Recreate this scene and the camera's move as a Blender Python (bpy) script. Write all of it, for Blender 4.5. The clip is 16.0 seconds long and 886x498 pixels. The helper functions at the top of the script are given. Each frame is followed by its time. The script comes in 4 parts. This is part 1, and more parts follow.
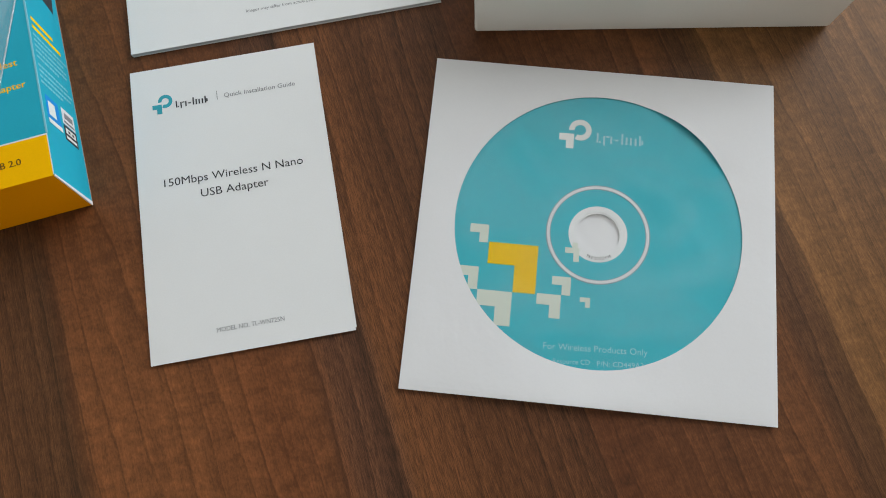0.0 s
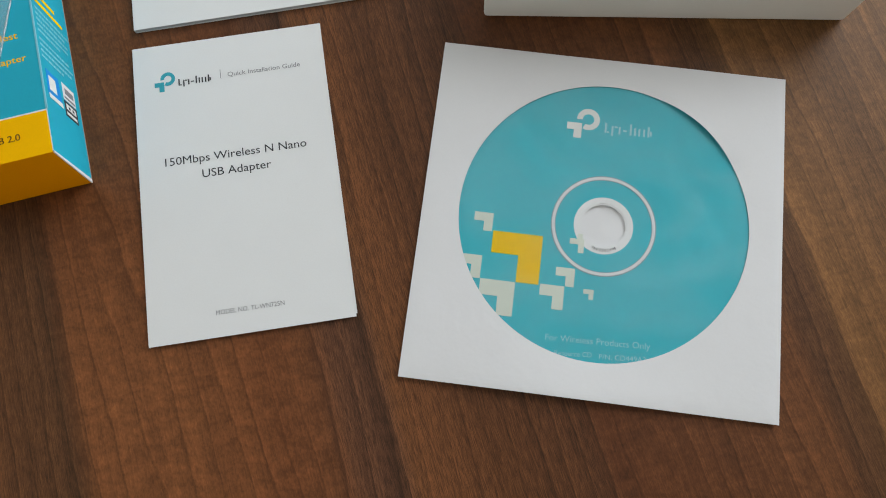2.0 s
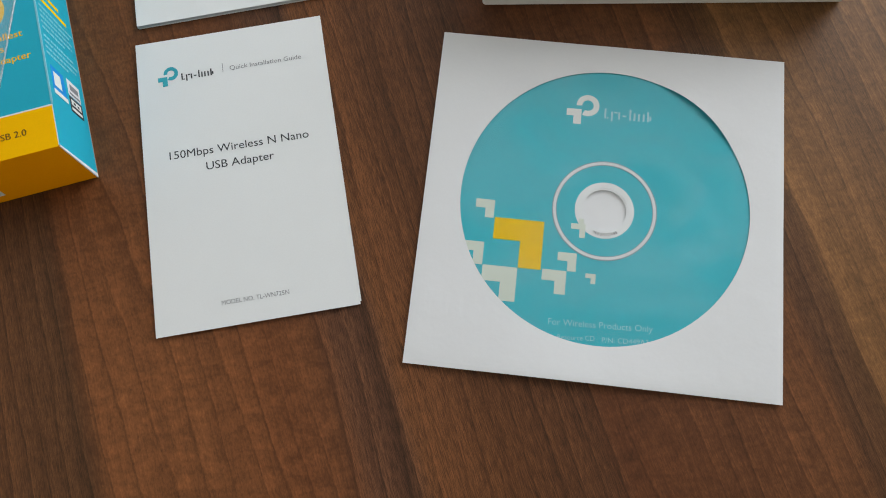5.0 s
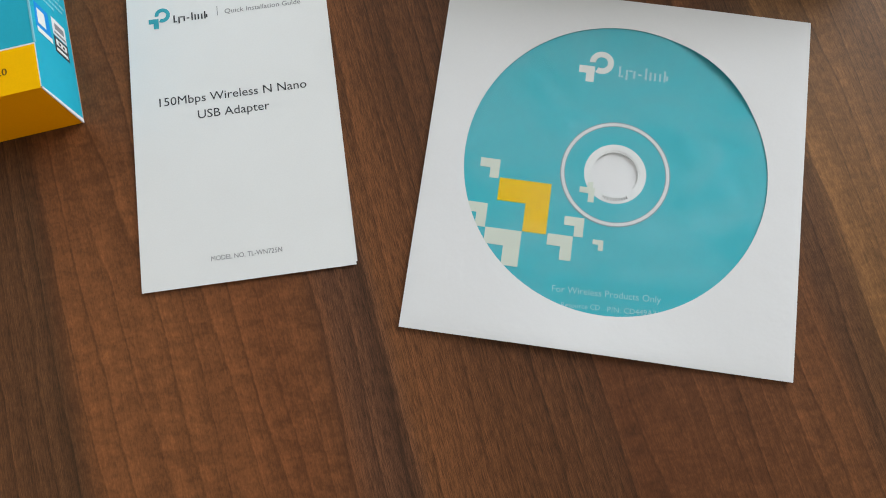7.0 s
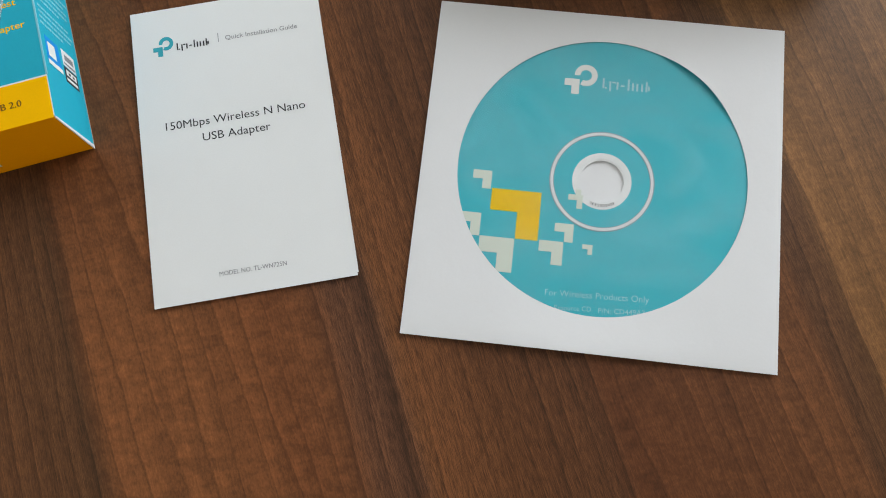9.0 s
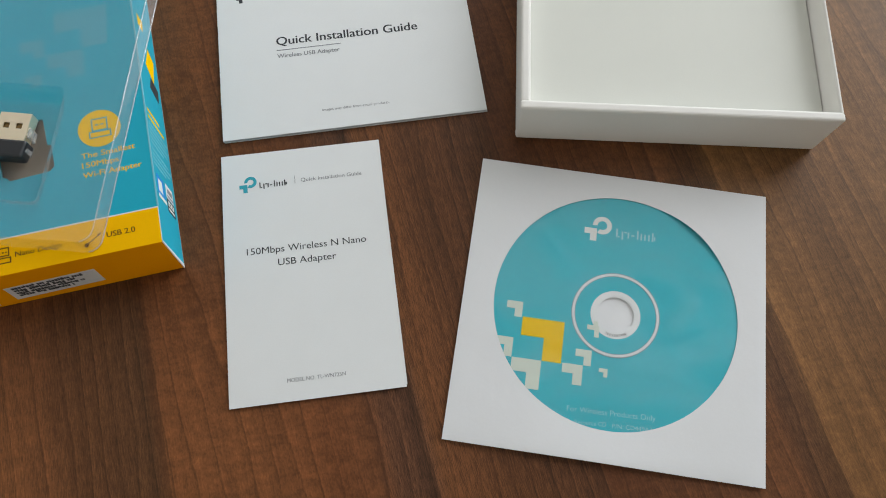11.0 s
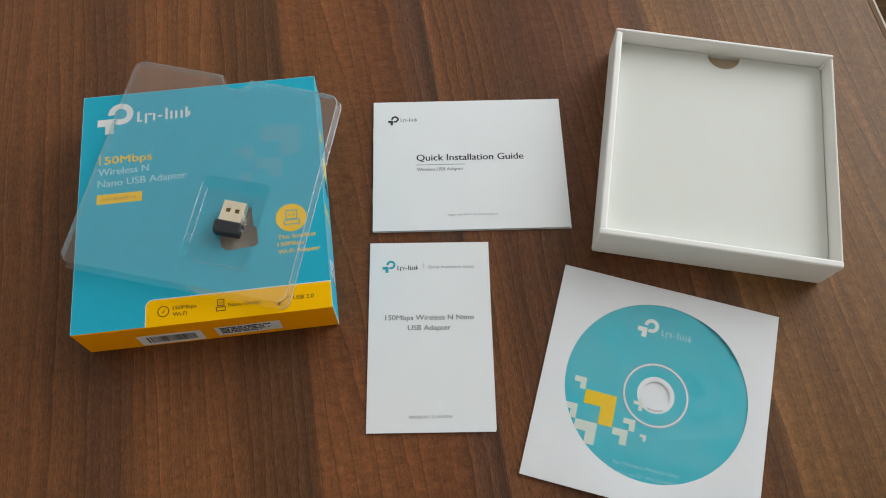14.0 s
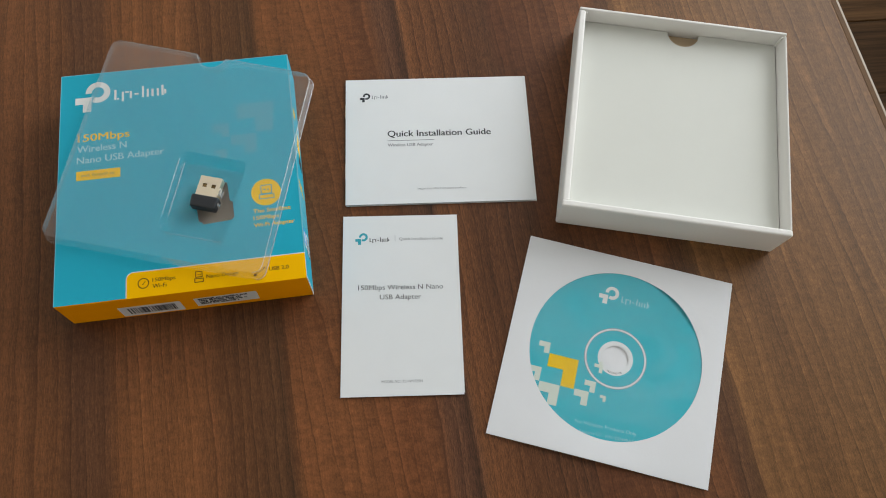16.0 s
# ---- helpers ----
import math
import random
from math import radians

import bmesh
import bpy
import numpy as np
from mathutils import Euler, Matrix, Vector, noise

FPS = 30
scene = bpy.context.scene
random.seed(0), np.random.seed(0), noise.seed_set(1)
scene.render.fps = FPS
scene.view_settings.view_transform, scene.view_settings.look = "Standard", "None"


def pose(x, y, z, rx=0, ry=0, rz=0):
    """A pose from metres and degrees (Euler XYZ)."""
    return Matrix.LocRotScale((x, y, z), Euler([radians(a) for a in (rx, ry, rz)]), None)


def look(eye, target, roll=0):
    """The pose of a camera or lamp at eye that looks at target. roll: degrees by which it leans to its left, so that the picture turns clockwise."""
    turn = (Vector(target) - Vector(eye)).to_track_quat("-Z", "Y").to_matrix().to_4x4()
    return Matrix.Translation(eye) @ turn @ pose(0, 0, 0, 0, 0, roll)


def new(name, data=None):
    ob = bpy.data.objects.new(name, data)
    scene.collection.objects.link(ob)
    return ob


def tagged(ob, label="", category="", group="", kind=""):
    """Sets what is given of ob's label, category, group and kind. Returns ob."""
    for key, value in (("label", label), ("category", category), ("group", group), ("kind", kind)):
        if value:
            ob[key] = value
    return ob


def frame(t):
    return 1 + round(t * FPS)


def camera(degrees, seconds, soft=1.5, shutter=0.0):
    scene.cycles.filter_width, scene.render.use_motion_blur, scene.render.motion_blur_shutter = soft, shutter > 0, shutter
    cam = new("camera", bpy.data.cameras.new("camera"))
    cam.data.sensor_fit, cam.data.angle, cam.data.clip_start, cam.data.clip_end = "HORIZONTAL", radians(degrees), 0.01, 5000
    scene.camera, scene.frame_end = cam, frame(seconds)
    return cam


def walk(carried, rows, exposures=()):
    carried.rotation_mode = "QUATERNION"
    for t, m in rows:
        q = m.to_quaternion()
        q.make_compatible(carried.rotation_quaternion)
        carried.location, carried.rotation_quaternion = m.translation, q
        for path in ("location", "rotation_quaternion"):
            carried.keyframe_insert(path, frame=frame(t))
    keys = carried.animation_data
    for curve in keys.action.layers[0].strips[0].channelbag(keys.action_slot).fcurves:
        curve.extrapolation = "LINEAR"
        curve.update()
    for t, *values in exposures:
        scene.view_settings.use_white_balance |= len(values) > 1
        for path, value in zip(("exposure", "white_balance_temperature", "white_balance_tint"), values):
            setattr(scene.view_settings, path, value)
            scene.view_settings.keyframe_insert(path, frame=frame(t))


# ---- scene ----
cam = camera(59.08, 16.0, soft=1.0)
TOP = 0.75  # height of the table top
ROWS = [
    (0, -0.03912, -0.08699, 0.26479, 16.011, 1.239, 5.943),
    (0.5, -0.03725, -0.09008, 0.26296, 15.432, 1.314, 6.399),
    (1, -0.04005, -0.08793, 0.26392, 15.172, 0.967, 7.064),
    (1.5, -0.04387, -0.08612, 0.26644, 15.175, 0.892, 7.507),
    (2, -0.04130, -0.08494, 0.26218, 14.815, 0.692, 7.326),
    (2.5, -0.03807, -0.08378, 0.26119, 14.441, 1.092, 7.110),
    (3, -0.04016, -0.08839, 0.26394, 14.653, 1.252, 7.324),
    (3.2, -0.04185, -0.08899, 0.26201, 14.461, 1.181, 7.460),
    (5.3, -0.03816, -0.09015, 0.26308, 14.890, 1.714, 6.522),
    (5.5, -0.03905, -0.09957, 0.25943, 14.811, 1.705, 7.142),
    (6, -0.04385, -0.09459, 0.24888, 13.075, 1.317, 8.194),
    (6.5, -0.04865, -0.09325, 0.24688, 12.062, 0.849, 8.668),
    (7, -0.03951, -0.08816, 0.25079, 12.322, 1.090, 8.238),
    (7.5, -0.03800, -0.09498, 0.25226, 12.517, 1.126, 7.834),
    (8, -0.03648, -0.09260, 0.25089, 12.498, 1.339, 7.330),
    (8.5, -0.03527, -0.09028, 0.25833, 12.747, 1.699, 6.622),
    (8.7, -0.03583, -0.08977, 0.26032, 12.756, 1.729, 6.539),
    (10.8, -0.04956, -0.09538, 0.30373, 19.151, 0.207, 7.433),
    (11, -0.05759, -0.10253, 0.31158, 21.145, -0.317, 8.547),
    (11.5, -0.06577, -0.10407, 0.33282, 23.418, -0.755, 10.409),
    (12, -0.07282, -0.11441, 0.35980, 24.019, -0.413, 11.387),
    (12.5, -0.07848, -0.12044, 0.37623, 23.717, -1.112, 13.147),
    (13, -0.08304, -0.12555, 0.40364, 23.414, -1.142, 13.945),
    (13.5, -0.08487, -0.12672, 0.42088, 23.208, 0.345, 15.132),
    (14, -0.08796, -0.12859, 0.42771, 23.711, -0.218, 15.076),
    (14.5, -0.08696, -0.12711, 0.42680, 23.213, -0.514, 15.007),
    (15, -0.08557, -0.13202, 0.43195, 22.691, -0.776, 14.709),
    (15.5, -0.08081, -0.13774, 0.44089, 22.256, -0.905, 14.491),
    (16, -0.07860, -0.13699, 0.44436, 22.057, -1.283, 14.145),
]
EXPOSURES = [(0.0, -0.05), (5.4, -0.04), (6.2, 0.12), (8.6, 0.11), (10.8, -0.09), (11.5, -0.05), (13.0, -0.03), (16.0, -0.01)]
walk(cam, [(t, pose(x, y, TOP + z, rx, ry, rz)) for t, x, y, z, rx, ry, rz in ROWS], EXPOSURES)

# ---------------------------------------------------------------- light
world = bpy.data.worlds.new("sky")
scene.world = world
world.use_nodes = True
sky = world.node_tree.nodes.new("ShaderNodeTexSky")
sky.sky_type, sky.sun_disc = "NISHITA", False
sky.sun_elevation, sky.sun_rotation = radians(48), radians(40)
world.node_tree.links.new(sky.outputs[0], world.node_tree.nodes["Background"].inputs[0])
world.node_tree.nodes["Background"].inputs[1].default_value = 0.10



def room(x, y, z):
    """A place from the table's axes: x across the grain, y along it."""
    return Matrix.Rotation(radians(19.2), 4, "Z") @ Vector((x, y, z))


WIN_X, WIN_Y, WIN_Z, WIN_W, WIN_H = 1.25, 1.35, 1.60, 2.00, 1.50
lamp = bpy.data.lights.new("window_light", "AREA")
lamp.shape, lamp.size, lamp.size_y, lamp.energy, lamp.color = "RECTANGLE", WIN_W - 0.1, WIN_H - 0.1, 52.0, (0.93, 0.968, 0.99)
lamp_ob = new("window_light", lamp)
lamp_ob.matrix_world = look(room(WIN_X - 0.01, WIN_Y, WIN_Z), room(0, WIN_Y, WIN_Z))


# ---------------------------------------------------------------- materials
def node_kit(name):
    mat = bpy.data.materials.new(name)
    mat.use_nodes = True
    nt = mat.node_tree
    shader = nt.nodes["Principled BSDF"]

    def node(kind, _links=None, **settings):
        n = nt.nodes.new(kind)
        for key, value in settings.items():
            setattr(n, key, value)
        for slot, value in (_links or {}).items():
            if isinstance(value, bpy.types.NodeSocket):
                nt.links.new(value, n.inputs[slot])
            else:
                n.inputs[slot].default_value = value
        return n

    def noise_at(coord, scale, detail=3.0, rough=0.55, size=1.0, warp=0.0):
        m = node("ShaderNodeMapping", {0: coord})
        m.inputs["Scale"].default_value = scale
        return node("ShaderNodeTexNoise", {"Vector": m.outputs[0], "Scale": size, "Detail": detail, "Roughness": rough, "Distortion": warp}).outputs[0]

    def maths(op, a, b=0.0, c=0.0):
        n = node("ShaderNodeMath", operation=op)
        for i, v in enumerate((a, b, c)):
            if isinstance(v, bpy.types.NodeSocket):
                nt.links.new(v, n.inputs[i])
            else:
                n.inputs[i].default_value = v
        return n.outputs[0]

    def span(value, a, b, lo, hi):
        return node("ShaderNodeMapRange", {0: value, 1: a, 2: b, 3: lo, 4: hi}).outputs[0]

    def mix(kind, fac, a, b):
        n = node("ShaderNodeMix", data_type="RGBA", blend_type=kind)
        for i, v in ((0, fac), (6, a), (7, b)):
            if isinstance(v, bpy.types.NodeSocket):
                nt.links.new(v, n.inputs[i])
            else:
                n.inputs[i].default_value = v
        return n.outputs[2]

    def ramp(fac, stops, smooth="LINEAR"):
        n = node("ShaderNodeValToRGB", {0: fac})
        n.color_ramp.interpolation = smooth
        els = n.color_ramp.elements
        while len(els) < len(stops):
            els.new(0.5)
        for e, (p, c) in zip(els, stops):
            e.position = p
            e.color = (*c, 1) if len(c) == 3 else c
        return n.outputs[0]

    def bump(height, strength, distance):
        return node("ShaderNodeBump", {"Height": height, "Strength": strength, "Distance": distance}).outputs[0]

    def to(slot, value):
        if isinstance(value, bpy.types.NodeSocket):
            nt.links.new(value, shader.inputs[slot])
        else:
            shader.inputs[slot].default_value = value

    class Kit:
        pass
    kit = Kit()
    kit.mat, kit.nt, kit.node, kit.noise, kit.maths, kit.span, kit.mix, kit.ramp, kit.bump, kit.to = mat, nt, node, noise_at, maths, span, mix, ramp, bump, to
    kit.place = node("ShaderNodeTexCoord").outputs["Object"]
    return kit


def grey(v):
    return (v, v, v, 1)


def paper(name, colour, rough=0.6, grain=0.03, relief=0.04, sheen=0.2, fibre=1800, swell=0.0):
    """Printed or plain board: colour with a faint mottling and fibre relief."""
    k = node_kit(name)
    fine = k.noise(k.place, (fibre, fibre, fibre), 3)
    broad = k.noise(k.place, (45, 45, 45), 4)
    tone = k.maths("ADD", k.span(fine, 0.3, 0.7, -grain, grain), k.span(broad, 0.3, 0.7, -grain * 0.8, grain * 0.8))
    tone = k.maths("ADD", tone, 1.0)
    rgb = k.node("ShaderNodeCombineColor", {0: tone, 1: tone, 2: tone}).outputs[0]
    k.to("Base Color", k.mix("MULTIPLY", 1.0, (*colour, 1), rgb))
    k.to("Roughness", k.span(broad, 0.3, 0.7, rough - 0.06, rough + 0.06))
    k.to("Specular IOR Level", sheen)
    normal = k.bump(fine, relief, 0.0003)
    if swell:
        # soft creases and swellings of a handled sheet
        normal = k.node("ShaderNodeBump", {"Height": broad, "Strength": swell, "Distance": 0.002, "Normal": normal}).outputs[0]
    k.to("Normal", normal)
    return k.mat


def wood(name):
    """Walnut laminate: bands across the grain, fine needles along it, growth lines, and ripple figure that breaks off at each growth line."""
    k = node_kit(name)
    sep = k.node("ShaderNodeSeparateXYZ", {0: k.place})
    x, y = sep.outputs[0], sep.outputs[1]
    lean = k.maths("MULTIPLY_ADD", y, 0.085, x)
    place = k.node("ShaderNodeCombineXYZ", {0: lean, 1: y, 2: sep.outputs[2]}).outputs[0]
    wander = k.noise(place, (9, 3.5, 5), 3, 0.5)
    jag = k.noise(place, (90, 22, 1), 2, 0.5)
    across = k.maths("ADD", lean, k.span(wander, 0.3, 0.7, -0.0016, 0.0016))
    across = k.maths("ADD", across, k.span(jag, 0.3, 0.7, -0.0005, 0.0005))
    pos = k.span(across, -0.69, 0.21, 0.0, 1.0)
    base = k.ramp(pos, [((u + 0.69) / 0.90, c) for u, c in BANDS])
    smooth = k.ramp(pos, [((u + 0.69) / 0.90, (v, v, v)) for u, v in SMOOTH])
    slant = k.ramp(pos, [((u + 0.69) / 0.90, (v, v, v)) for u, v in SLANT])
    # needles
    fibre = k.noise(place, (4600, 230, 1), 3, 0.7)
    tone = k.maths("MULTIPLY_ADD", k.span(fibre, 0.36, 0.66, -0.46, 0.68), k.span(smooth, 0, 1, 1.0, 0.22), 1.0)
    # broad and narrow streaks along the grain
    tone = k.maths("MULTIPLY", tone, k.span(k.noise(place, (75, 1.6, 1), 4, 0.6), 0.28, 0.72, 0.86, 1.15))
    tone = k.maths("MULTIPLY", tone, k.span(k.noise(place, (420, 9, 1), 3, 0.6), 0.28, 0.62, 0.92, 1.06))
    # growth lines: a dark side, a light side, then a slow fall
    drift = k.noise(place, (15, 1.3, 1), 3, 0.5)
    growth = k.maths("MULTIPLY_ADD", slant, k.maths("MULTIPLY", y, 0.07), lean)
    growth = k.maths("MULTIPLY", k.maths("ADD", growth, k.maths("ADD", k.span(drift, 0.25, 0.75, -0.012, 0.012), k.span(jag, 0.3, 0.7, -0.0009, 0.0009))), 128.0)
    year, count = k.maths("FRACT", growth), k.maths("FLOOR", growth)
    saw = k.ramp(year, [(0.0, grey(0.72)), (0.04, grey(0.76)), (0.09, grey(1.20)), (0.18, grey(1.12)), (0.60, grey(0.99)), (0.92, grey(0.91)), (1.0, grey(0.76))])
    fade = k.span(k.noise(place, (55, 7, 1), 2, 0.5), 0.34, 0.60, 0.35, 1.0)
    tone = k.maths("MULTIPLY", tone, k.maths("MULTIPLY_ADD", k.maths("SUBTRACT", saw, 1.0), k.maths("MULTIPLY", fade, k.span(smooth, 0, 1, 1.35, 1.05)), 1.0))
    half = k.maths("FRACT", k.maths("MULTIPLY_ADD", growth, 2.37, k.span(jag, 0.3, 0.7, -0.25, 0.25)))
    tone = k.maths("MULTIPLY", tone, k.ramp(half, [(0.0, grey(0.90)), (0.12, grey(1.06)), (0.5, grey(1.0)), (1.0, grey(0.93))]))
    # pores
    speck = k.noise(place, (1500, 700, 1), 2, 0.6)
    tone = k.maths("MULTIPLY", tone, k.maths("MULTIPLY_ADD", k.span(speck, 0.3, 0.7, -0.20, 0.20), k.span(smooth, 0, 1, 0.4, 1.0), 1.0))
    # ripple figure, shifted from one growth line to the next
    shifted = k.node("ShaderNodeCombineXYZ", {0: lean, 1: k.maths("MULTIPLY_ADD", count, 0.37, y), 2: 0.0}).outputs[0]
    ripple = k.noise(shifted, (120, 250, 1), 3, 0.62, warp=0.4)
    tone = k.maths("MULTIPLY", tone, k.maths("MULTIPLY_ADD", k.span(ripple, 0.3, 0.7, -0.23, 0.23), k.span(smooth, 0, 1, 0.22, 1.0), 1.0))
    tone = k.maths("MULTIPLY", tone, k.span(k.noise(shifted, (60, 14, 1), 2, 0.5), 0.3, 0.7, 0.93, 1.07))
    # veneer joints: dark on one side, light on the other
    line = k.maths("ADD", lean, k.span(jag, 0.3, 0.7, -0.0003, 0.0003))
    for at, dark, light in JOINTS:
        before = k.span(line, at - 0.008, at, 1.0, dark)
        after = k.span(line, at, at + 0.007, light, 1.0)
        side = k.maths("GREATER_THAN", line, at)
        tone = k.maths("MULTIPLY", tone, k.maths("ADD", k.maths("MULTIPLY", side, after), k.maths("MULTIPLY", k.maths("SUBTRACT", 1.0, side), before)))
    # a darker heart along the middle of the board
    deep = k.ramp(pos, [((u + 0.69) / 0.90, (v, v, v)) for u, v in HEART])
    along = k.node("ShaderNodeMapRange", {0: y, 1: -0.03, 2: 0.05, 3: 0.0, 4: 1.0}, interpolation_type="SMOOTHSTEP").outputs[0]
    along = k.maths("MULTIPLY", along, k.node("ShaderNodeMapRange", {0: y, 1: 0.16, 2: 0.25, 3: 1.0, 4: 0.3}, interpolation_type="SMOOTHSTEP").outputs[0])
    tone = k.maths("MULTIPLY", tone, k.maths("MULTIPLY_ADD", k.maths("MULTIPLY", deep, along), -0.27, 1.0))
    rgb = k.node("ShaderNodeCombineColor", {0: k.maths("MULTIPLY", tone, 1.14), 1: k.maths("MULTIPLY", tone, 0.945), 2: k.maths("MULTIPLY", tone, 0.63)}).outputs[0]
    k.to("Base Color", k.mix("MULTIPLY", 1.0, base, rgb))
    k.to("Roughness", k.span(wander, 0.3, 0.7, 0.42, 0.52))
    k.to("Specular IOR Level", 0.24)
    k.to("Normal", k.bump(fibre, 0.22, 0.0002))
    return k.mat


# tones across the grain: olive brown, dark stripes, red brown
BANDS = [(-0.69, (0.102, 0.046, 0.024)), (-0.43, (0.094, 0.043, 0.022)), (-0.345, (0.133, 0.060, 0.030)), (-0.318, (0.122, 0.056, 0.028)),
         (-0.306, (0.083, 0.040, 0.024)), (-0.290, (0.088, 0.042, 0.024)), (-0.284, (0.156, 0.070, 0.034)), (-0.250, (0.163, 0.073, 0.035)), (-0.232, (0.137, 0.062, 0.031)),
         (-0.224, (0.105, 0.049, 0.025)), (-0.1880, (0.074, 0.038, 0.021)), (-0.1866, (0.168, 0.073, 0.035)), (-0.150, (0.160, 0.069, 0.033)), (-0.124, (0.136, 0.056, 0.027)), (-0.1085, (0.120, 0.052, 0.027)),
         (-0.1050, (0.096, 0.047, 0.032)), (-0.0890, (0.076, 0.039, 0.028)), (-0.0882, (0.160, 0.076, 0.039)), (-0.0840, (0.132, 0.060, 0.031)), (-0.060, (0.098, 0.044, 0.022)), (-0.028, (0.072, 0.033, 0.018)),
         (-0.022, (0.093, 0.038, 0.019)), (0.020, (0.108, 0.047, 0.024)), (0.047, (0.124, 0.057, 0.030)), (0.052, (0.082, 0.042, 0.025)), (0.061, (0.094, 0.049, 0.028)), (0.066, (0.178, 0.099, 0.051)),
         (0.10, (0.134, 0.074, 0.038)), (0.14, (0.144, 0.082, 0.042)), (0.21, (0.134, 0.077, 0.039))]
# where the figure is smooth and rippled, and where the growth lines lean further
SMOOTH = [(-0.69, 0.7), (-0.30, 0.4), (-0.284, 0.6), (-0.23, 0.4), (-0.192, 0.2), (-0.188, 1.0), (-0.110, 1.0), (-0.105, 0.0), (-0.029, 0.0), (-0.022, 0.85), (0.046, 0.85), (0.052, 0.3), (0.066, 0.75), (0.11, 0.60), (0.21, 0.60)]
JOINTS = [(-0.1874, 0.86, 1.08), (-0.0887, 0.70, 1.26), (0.0638, 0.84, 1.12)]
HEART = [(-0.69, 0.2), (-0.20, 0.3), (-0.192, 0.3), (-0.188, 1.0), (-0.110, 0.9), (-0.09, 0.5), (-0.04, 0.35), (-0.02, 0.0), (0.21, 0.0)]
SLANT = [(-0.69, 0.0), (-0.192, 0.0), (-0.188, 1.0), (-0.130, 1.0), (-0.105, 0.2), (-0.08, 0.0), (0.21, 0.0)]
WOOD = wood("walnut_laminate")


def clear_plastic(name, milk, wave, gloss=0.08, tint=0.97, wave_scale=60, ior=1.5, depth=0.003, patchy=False):
    """Thin clear sheet: see-through, a little milky, with mirror gloss at a slant."""
    k = node_kit(name)
    out = k.nt.nodes["Material Output"]
    ripple = k.noise(k.place, (wave_scale, wave_scale, wave_scale), 2, 0.5)
    normal = k.bump(ripple, wave, depth)
    clear = k.node("ShaderNodeBsdfTransparent", {0: grey(tint)}).outputs[0]
    haze = k.node("ShaderNodeBsdfDiffuse", {0: grey(0.8), "Normal": normal}).outputs[0]
    shine = k.node("ShaderNodeBsdfGlossy", {"Roughness": gloss, "Normal": normal}).outputs[0]
    if patchy:
        # uneven milk stands in for patchy reflections; clear where the film touches
        milk = k.span(k.noise(k.place, (24, 34, 30), 3, 0.5, warp=0.9), 0.38, 0.56, 0.0, milk)
    body = k.node("ShaderNodeMixShader", {0: milk, 1: clear, 2: haze}).outputs[0]
    facing = k.node("ShaderNodeLayerWeight", {"Blend": 0.5, "Normal": normal}).outputs["Facing"]
    fres = k.maths("ADD", k.maths("MULTIPLY", k.maths("POWER", facing, 4.0), 0.85), ((ior - 1) / (ior + 1)) ** 2)
    full = k.node("ShaderNodeMixShader", {0: fres, 1: body, 2: shine}).outputs[0]
    k.nt.links.new(full, out.inputs[0])
    return k.mat


def metal(name, colour, rough):
    k = node_kit(name)
    fine = k.noise(k.place, (2500, 300, 2500), 3)
    k.to("Base Color", (*colour, 1))
    k.to("Metallic", 1.0)
    k.to("Roughness", k.span(fine, 0.3, 0.7, rough - 0.06, rough + 0.08))
    return k.mat


def plastic(name, colour, rough):
    k = node_kit(name)
    fine = k.noise(k.place, (1200, 1200, 1200), 3)
    k.to("Base Color", (*colour, 1))
    k.to("Roughness", k.span(fine, 0.3, 0.7, rough - 0.05, rough + 0.05))
    k.to("Normal", k.bump(fine, 0.05, 0.0002))
    return k.mat


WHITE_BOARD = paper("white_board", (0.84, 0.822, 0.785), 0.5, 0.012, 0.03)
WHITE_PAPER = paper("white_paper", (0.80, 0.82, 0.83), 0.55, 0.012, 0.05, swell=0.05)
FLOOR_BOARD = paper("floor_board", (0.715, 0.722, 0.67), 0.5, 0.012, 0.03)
SLEEVE_PAPER = paper("sleeve_paper", (0.78, 0.79, 0.81), 0.6, 0.008, 0.03, swell=0.20)
PAGE_EDGE = paper("page_edge", (0.62, 0.64, 0.68), 0.7, 0.05, 0.1)
TEAL_BOARD = paper("teal_board", (0.015, 0.40, 0.55), 0.42, 0.02, 0.03)
TEAL_PALE = paper("teal_pale", (0.20, 0.52, 0.62), 0.42, 0.02, 0.03)
TEAL_FADED = paper("teal_faded", (0.075, 0.40, 0.52), 0.42, 0.02, 0.03)
ORANGE_BOARD = paper("orange_board", (0.95, 0.50, 0.0), 0.5, 0.02, 0.03, 0.05)
FLAP_BOARD = paper("flap_board", (0.98, 0.37, 0.0), 0.5, 0.02, 0.03, 0.05)
YELLOW_INK = paper("yellow_ink", (0.98, 0.58, 0.0), 0.6, 0.02, 0.03, 0.02)
WHITE_INK = paper("white_ink", (0.78, 0.80, 0.78), 0.5, 0.02, 0.03)
CREAM_INK = paper("cream_ink", (0.66, 0.72, 0.64), 0.45, 0.02, 0.03)
PALE_TEAL_INK = paper("pale_teal_ink", (0.36, 0.66, 0.72), 0.5, 0.02, 0.03)
BROWN_INK = paper("brown_ink", (0.16, 0.075, 0.004), 0.5, 0.02, 0.03)
BLACK_INK = paper("black_ink", (0.045, 0.05, 0.058), 0.5, 0.02, 0.03)
GREY_INK = paper("grey_ink", (0.24, 0.25, 0.27), 0.5, 0.02, 0.03)
TEAL_INK = paper("teal_ink", (0.045, 0.38, 0.47), 0.5, 0.02, 0.03)
BLUE_INK = paper("blue_ink", (0.012, 0.28, 0.72), 0.45, 0.02, 0.03)
